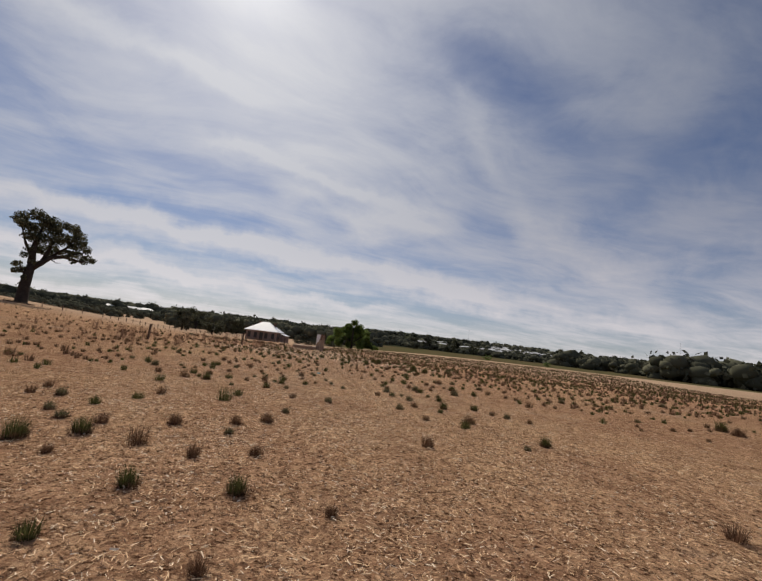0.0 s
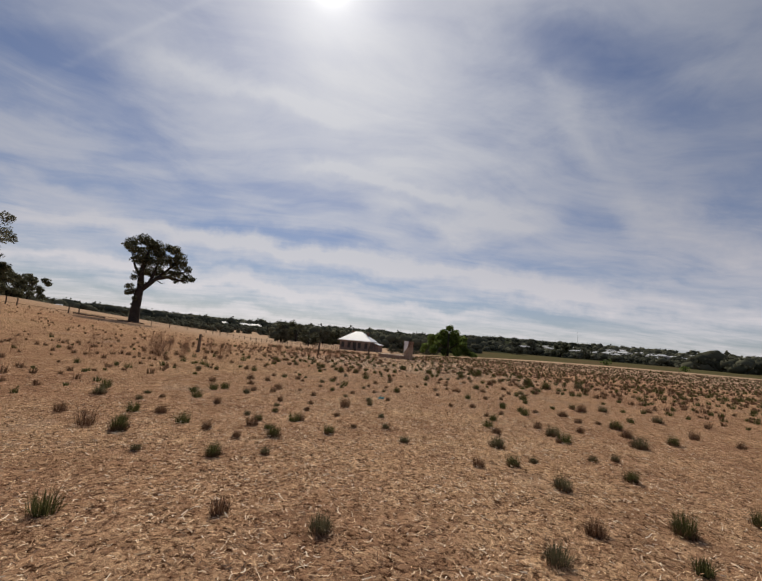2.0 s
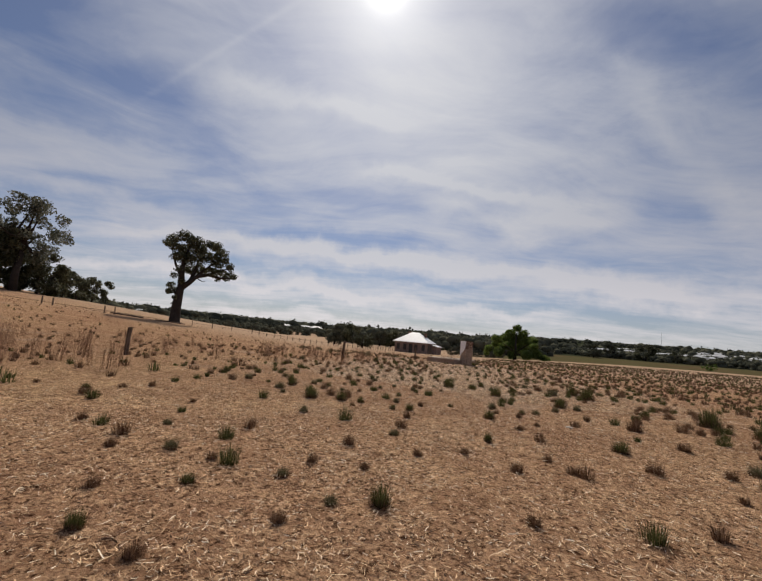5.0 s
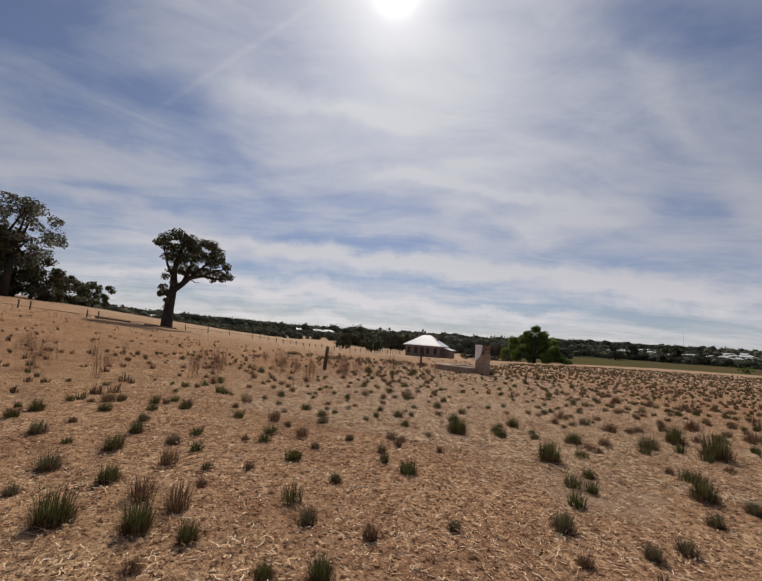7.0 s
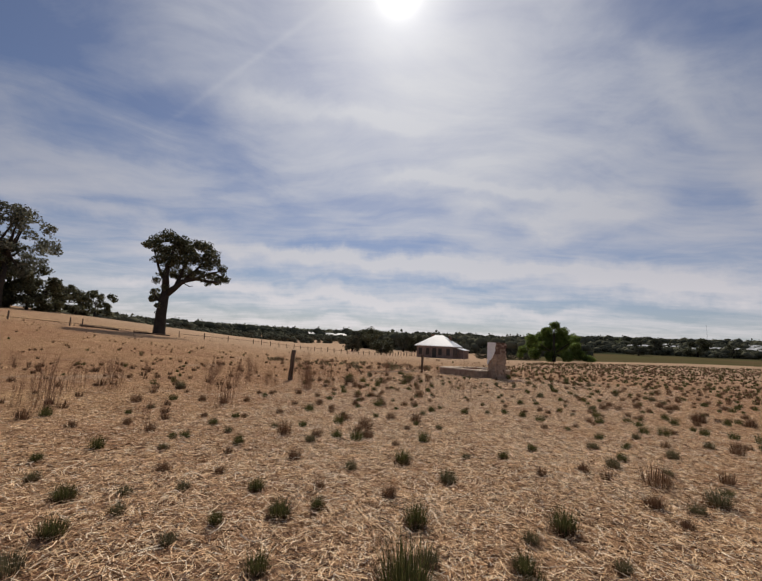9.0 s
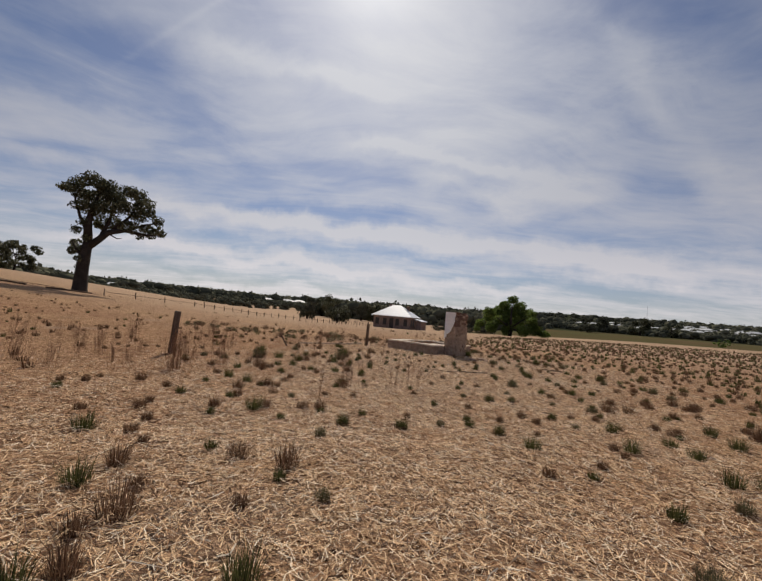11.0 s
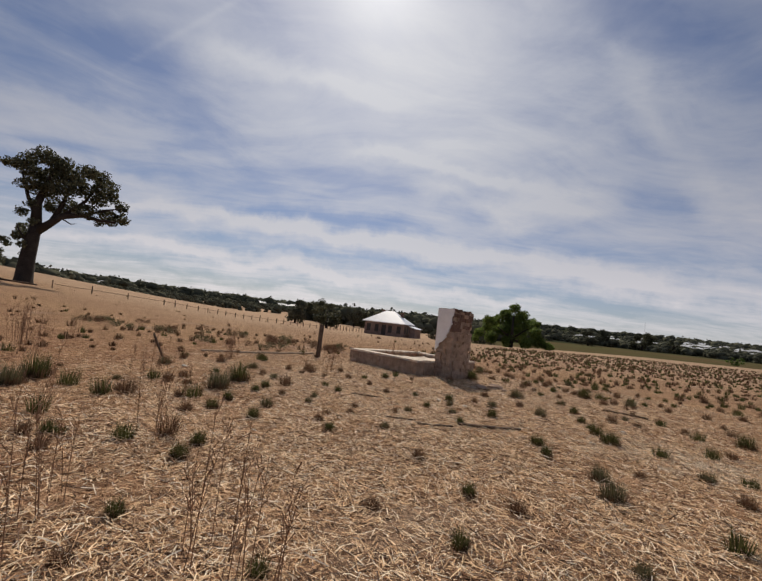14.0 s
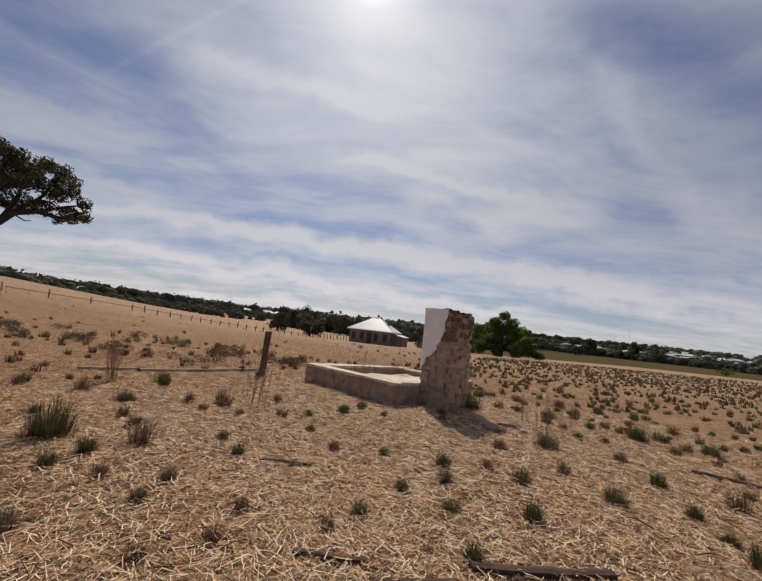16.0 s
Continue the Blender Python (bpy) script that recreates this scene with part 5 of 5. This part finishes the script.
def build_tufts():
    kinds = []
    for k in range(4):
        kinds.append((tagged(tuft_kind(k, 170, M_GREEN, M_BROWN, 0.40, 0.9), "upright dark green grass tuft with dry brown skirt on straw", "grass tuft", "grass tufts of the paddock"), "g"))
    for k in range(3):
        kinds.append((tagged(tuft_kind(10 + k, 150, M_GREY, M_BROWN, 0.34, 1.1), "grey-green grass tuft with dry brown skirt on straw", "grass tuft", "grass tufts of the paddock"), "y"))
    for k in range(2):
        kinds.append((tagged(tuft_kind(20 + k, 130, M_BROWN, M_BROWN, 0.34, 1.0), "dead brown grass tuft on straw-covered soil", "grass tuft", "grass tufts of the paddock"), "b"))
    rng = random.Random(8)
    spots = [(*p, True) for p in GREEN_TUFTS] + [(*p, False) for p in BROWN_TUFTS]
    used = set()
    for x, y, w, live in spots:
        pick = rng.random()
        if live:
            k = rng.randrange(0, 4) if pick < 0.75 else rng.randrange(4, 7)
        else:
            k = rng.randrange(7, 9) if pick < 0.62 else rng.randrange(4, 7)
        s = max(0.2, w) / 0.56
        m = pose(x, y, zat(x, y), 0, 0, rng.uniform(0, 360)) @ Matrix.Diagonal((s, s, s * rng.uniform(0.75, 1.05), 1))
        src = kinds[k][0]
        if k not in used:
            used.add(k)
            src.matrix_basis = m
            src["size"] = s
        else:
            c = copy_thing(src, Matrix.Identity(4))
            c.matrix_basis = m
    return spots


NEAR_TUFTS = build_tufts()


def far_tufts():
    rng = np.random.default_rng(12)
    near = np.array([(x, y) for x, y, *_ in NEAR_TUFTS])
    pts = []
    tries = 0
    while len(pts) < 14500 and tries < 260000:
        tries += 1
        x, y = rng.uniform(-75, 62), rng.uniform(2, 118)
        right = step(-14, 4, x + 0.05 * y)
        dens = 0.6 + 1.5 * right * (1 - step(95, 125, y)) + 0.25 * (1 - step(60, 90, y))
        clump = 0.5 + 0.5 * math.sin(x * 0.31 + 1.7 * math.sin(y * 0.13)) * math.sin(y * 0.27 + 0.6)
        dens *= 0.45 + 0.7 * clump
        if y < 12 + 0.5 * max(0, x) and x > -1:
            dens *= 0.06
        if x < -12:
            dens *= 0.5 if x > -24 else 0.13
        if x < -13 and y > 61:
            dens *= 0.12
        if rng.random() > dens:
            continue
        px = np.interp(y, [0, 15, 30, 44], [1.0, -0.5, -3.6, -6.8])
        covered = y < 56 and abs(x - px) < 9.0
        if covered and rng.random() < (0.72 if y < 26 else 0.15):
            continue
        if len(near) and np.min(np.hypot(near[:, 0] - x, near[:, 1] - y)) < 0.45:
            continue
        if y < 50 and abs(x - px) < 0.9 or y > 43 and y < 53 and abs(x - px) < 2.2 or -13.0 < x < -8.0 and 52.0 < y < 57.8:
            continue
        pts.append((x, y))
    groups = {"green": ([], [], []), "brown": ([], [], [])}
    for x, y in pts:
        key = "green" if rng.random() < (0.42 if x > -14 else 0.12) else "brown"
        w = rng.uniform(0.14, 0.32) + 0.10 * (rng.random() < 0.12)
        gap = abs(x - np.interp(y, [0, 15, 30, 44], [1.0, -0.5, -3.6, -6.8]))
        near_by = y < 58 and gap < 8
        middle = y < 66 and gap < 24
        n = 210 if near_by else 40 if middle else 13
        v, q, t = tuft_arrays(rng, n, w * rng.uniform(0.55, 0.85), w * 0.62, 0.6, 0.0029 if near_by else 0.0098 if middle else 0.027)
        v = v + np.array([x, y, zat(x, y)])
        V, Q, T = groups[key]
        off = sum(len(a) for a in V)
        V.append(v), Q.append(q + off), T.append(t + off)
    for key, mat in (("green", M_GREEN), ("brown", M_BROWN)):
        V, Q, T = groups[key]
        me = strips_mesh("scattered_grass", np.concatenate(V), np.concatenate(Q), np.concatenate(T), mat)
        tagged(new("scattered_grass", me), "scattered %s grass tufts over the dry paddock" % ("dark green" if key == "green" else "dead brown"), "grass", kind="stuff")


far_tufts()


# ---- dry weeds ----
def weed_kind(seed, stems, height):
    rng = random.Random(seed)
    tubes = []
    for _ in range(stems):
        a, r = rng.uniform(0, 6.28), rng.uniform(0, 0.28)
        x, y = math.cos(a) * r, math.sin(a) * r
        h = height * rng.uniform(0.55, 1.1)
        lx, ly = rng.uniform(-0.12, 0.12) * h, rng.uniform(-0.12, 0.12) * h
        tubes.append(tube([(x, y, -0.03), (x + lx * 0.4, y + ly * 0.4, h * 0.5), (x + lx, y + ly, h)], [0.0034, 0.0026, 0.0012], 3))
        for _ in range(8):
            t = rng.uniform(0.4, 1.0)
            p = Vector((x + lx * t, y + ly * t, h * t))
            b = rng.uniform(0, 6.28)
            q = p + Vector((math.cos(b) * 0.028, math.sin(b) * 0.028, rng.uniform(0.02, 0.07))) * (0.5 + h)
            tubes.append(tube([p, q], [0.0016, 0.003], 3))
    v, f = join_tubes(tubes)
    ob = mesh_object("dry_weed", v, f, M_WEED)
    return tagged(ob, "clump of tall dead brown weed stalks in the straw", "weed", "dry weeds of the paddock")


def build_weeds():
    rng = random.Random(17)
    kinds = [weed_kind(k, 16 + 4 * k, 0.95) for k in range(5)]
    small = [weed_kind(30 + k, 4 + k, 0.85) for k in range(3)]
    spots = [(x, y, 0, 1.0) for x, y in ((-16.16, 17.98), (-14.58, 19.55), (-13.83, 22.15), (-15.27, 23.58), (-15.28, 25.73), (-20.8, 26.14), (-13.94, 22.69), (-15.59, 24.41), (-14.31, 24.49), (-17.34, 26.89), (-17.5, 30.82), (-13.9, 30.18),
                                         (-12.74, 33.07), (-11.06, 35.87), (-23.66, 32.96), (-13.98, 33.47), (-15.12, 35.6), (-15.12, 39.01), (-13.25, 41.8), (-12.48, 40.85), (-15.5, 34.85), (-16.02, 36.01), (-13.82, 37.83), (-12.27, 40.85), (-14.06, 50.35), (-10.69, 54.31),
                                         (-12.68, 25.22), (-12.14, 24.5), (-12.7, 42.53), (-17.12, 46.88), (-15.72, 46.42), (-11.09, 50.8))]
    spots += [(x, y, 1, 1.0) for x, y in ((-8.46, 42.15), (-9.13, 43.05), (-7.78, 42.95), (-7.36, 42.81), (-7.06, 42.77), (-11.02, 43.9), (-9.51, 32.86), (-8.88, 42.7), (-9.73, 44.34), (-10.63, 45.53), (-6.89, 53.42), (-6.45, 53.13), (-5.96, 53.51), (-6.4, 54.02), (-11.86, 46.14), (-12.77, 46.65), (-7.97, 39.9), (-9.18, 40.88))]
    for _ in range(12):
        spots.append((rng.uniform(-21, -13), rng.uniform(20, 52), 0, rng.uniform(0.5, 0.9)))
    for _ in range(22):
        y = rng.uniform(26, 44)
        spots.append((-26 + (y - 22) * 0.45 + rng.uniform(-3, 4.5), y, 0, rng.uniform(0.5, 0.95)))
    spots += [(-10.3, 55.9, 0, 0.75), (-10.0, 55.7, 0, 0.7), (-10.6, 56.0, 0, 0.62), (-10.4, 55.4, 0, 0.6)]
    for k, (x, y, thin, s) in enumerate(spots):
        src = (small if thin else kinds)[k % (3 if thin else 5)]
        m = pose(x, y, zat(x, y), rng.uniform(-5, 5), rng.uniform(-5, 5), rng.uniform(0, 360)) @ Matrix.Diagonal((s, s, s * rng.uniform(0.8, 1.1), 1))
        if "placed" not in src:
            src["placed"] = 1
            src.matrix_basis = m
        else:
            copy_thing(src, Matrix.Identity(4)).matrix_basis = m


build_weeds()


def low_saltbush():
    """Low grey bushes by the fallen fence."""
    rng = random.Random(23)
    for k in range(36):
        x, y = rng.uniform(-27, -14.0), rng.uniform(53, 59)
        blobs = [((rng.uniform(-0.35, 0.35), rng.uniform(-0.35, 0.35), rng.uniform(0.06, 0.2)), rng.uniform(0.14, 0.26)) for _ in range(4)]
        v, q = leaf_cloud(blobs, 3500, 0.022, k)
        ob = new("low_bush", strips_mesh("low_bush", v + np.array([x, y, zat(x, y)]), q, NO_TRIS, M_GREY if k % 2 else M_BROWN))
        tagged(ob, "low grey-green bush in dry weeds near the fence" if k % 2 else "low dead brown bush in dry weeds near the fence", "bush", "low bushes by the fence")


low_saltbush()


# ---- straw litter ----
def straw(name, n, seed, ys, half, lengths, wide, label):
    rng = np.random.default_rng(seed)
    y = rng.uniform(ys[0], ys[1], n)
    px = np.interp(y, [0, 15, 30, 44], [1.0, -0.5, -3.6, -6.8])
    x = px + rng.normal(0, half, n)
    clump = np.sin(x * 1.9 + 2 * np.sin(y * 0.8)) * np.sin(y * 1.7 + 1.3 * np.sin(x * 0.7))
    keep = rng.random(n) < 0.7 + 0.3 * clump
    x, y = x[keep], y[keep]
    n = len(x)
    z = land(x, y) + rng.uniform(0.0, 0.05, n) * rng.random(n)
    a = rng.uniform(0, np.pi, n)
    ln = rng.uniform(lengths[0], lengths[1], n) * rng.uniform(0.5, 1.0, n)
    d = np.stack([np.cos(a), np.sin(a), rng.normal(0, 0.14, n)], 1) * ln[:, None] / 2
    s = np.stack([-np.sin(a), np.cos(a), rng.normal(0, 0.4, n)], 1) * (wide * rng.uniform(0.4, 1.3, n))[:, None]
    c = np.stack([x, y, z], 1)
    bent = n * 3 // 5
    mid = c[:bent] + np.stack([-np.sin(a), np.cos(a), np.full(n, 0.5)], 1)[:bent] * (ln * rng.normal(0, 0.2, n))[:bent, None]
    cb, db, sb = c[:bent], d[:bent], s[:bent]
    verts = np.stack([cb - db - sb, cb - db + sb, mid + sb, mid - sb, cb + db + sb, cb + db - sb], 1).reshape(-1, 3)
    i = np.arange(bent) * 6
    quads = np.concatenate([np.stack([i, i + 1, i + 2, i + 3], 1), np.stack([i + 3, i + 2, i + 4, i + 5], 1)])
    cs, ds, ss = c[bent:], d[bent:], s[bent:]
    more = np.stack([cs - ds - ss, cs - ds + ss, cs + ds + ss * 0.6, cs + ds - ss * 0.6], 1).reshape(-1, 3)
    quads = np.concatenate([quads, len(verts) + np.arange(len(more)).reshape(-1, 4)])
    verts = np.concatenate([verts, more])
    me = strips_mesh(name, verts, quads, NO_TRIS, M_STRAW)
    tagged(new(name, me), label, "straw", kind="stuff")


straw("straw_litter", 420000, 1, (-1, 38), 5.0, (0.025, 0.10), 0.0032, "short pale and brown straw litter over the soil")
straw("straw_litter", 640000, 2, (30, 57), 3.8, (0.05, 0.26), 0.0029, "long pale straw stalks lying thick over the soil")
straw("straw_litter", 60000, 3, (6, 70), 11, (0.06, 0.2), 0.0035, "coarse pale straw litter thinning out over the paddock")


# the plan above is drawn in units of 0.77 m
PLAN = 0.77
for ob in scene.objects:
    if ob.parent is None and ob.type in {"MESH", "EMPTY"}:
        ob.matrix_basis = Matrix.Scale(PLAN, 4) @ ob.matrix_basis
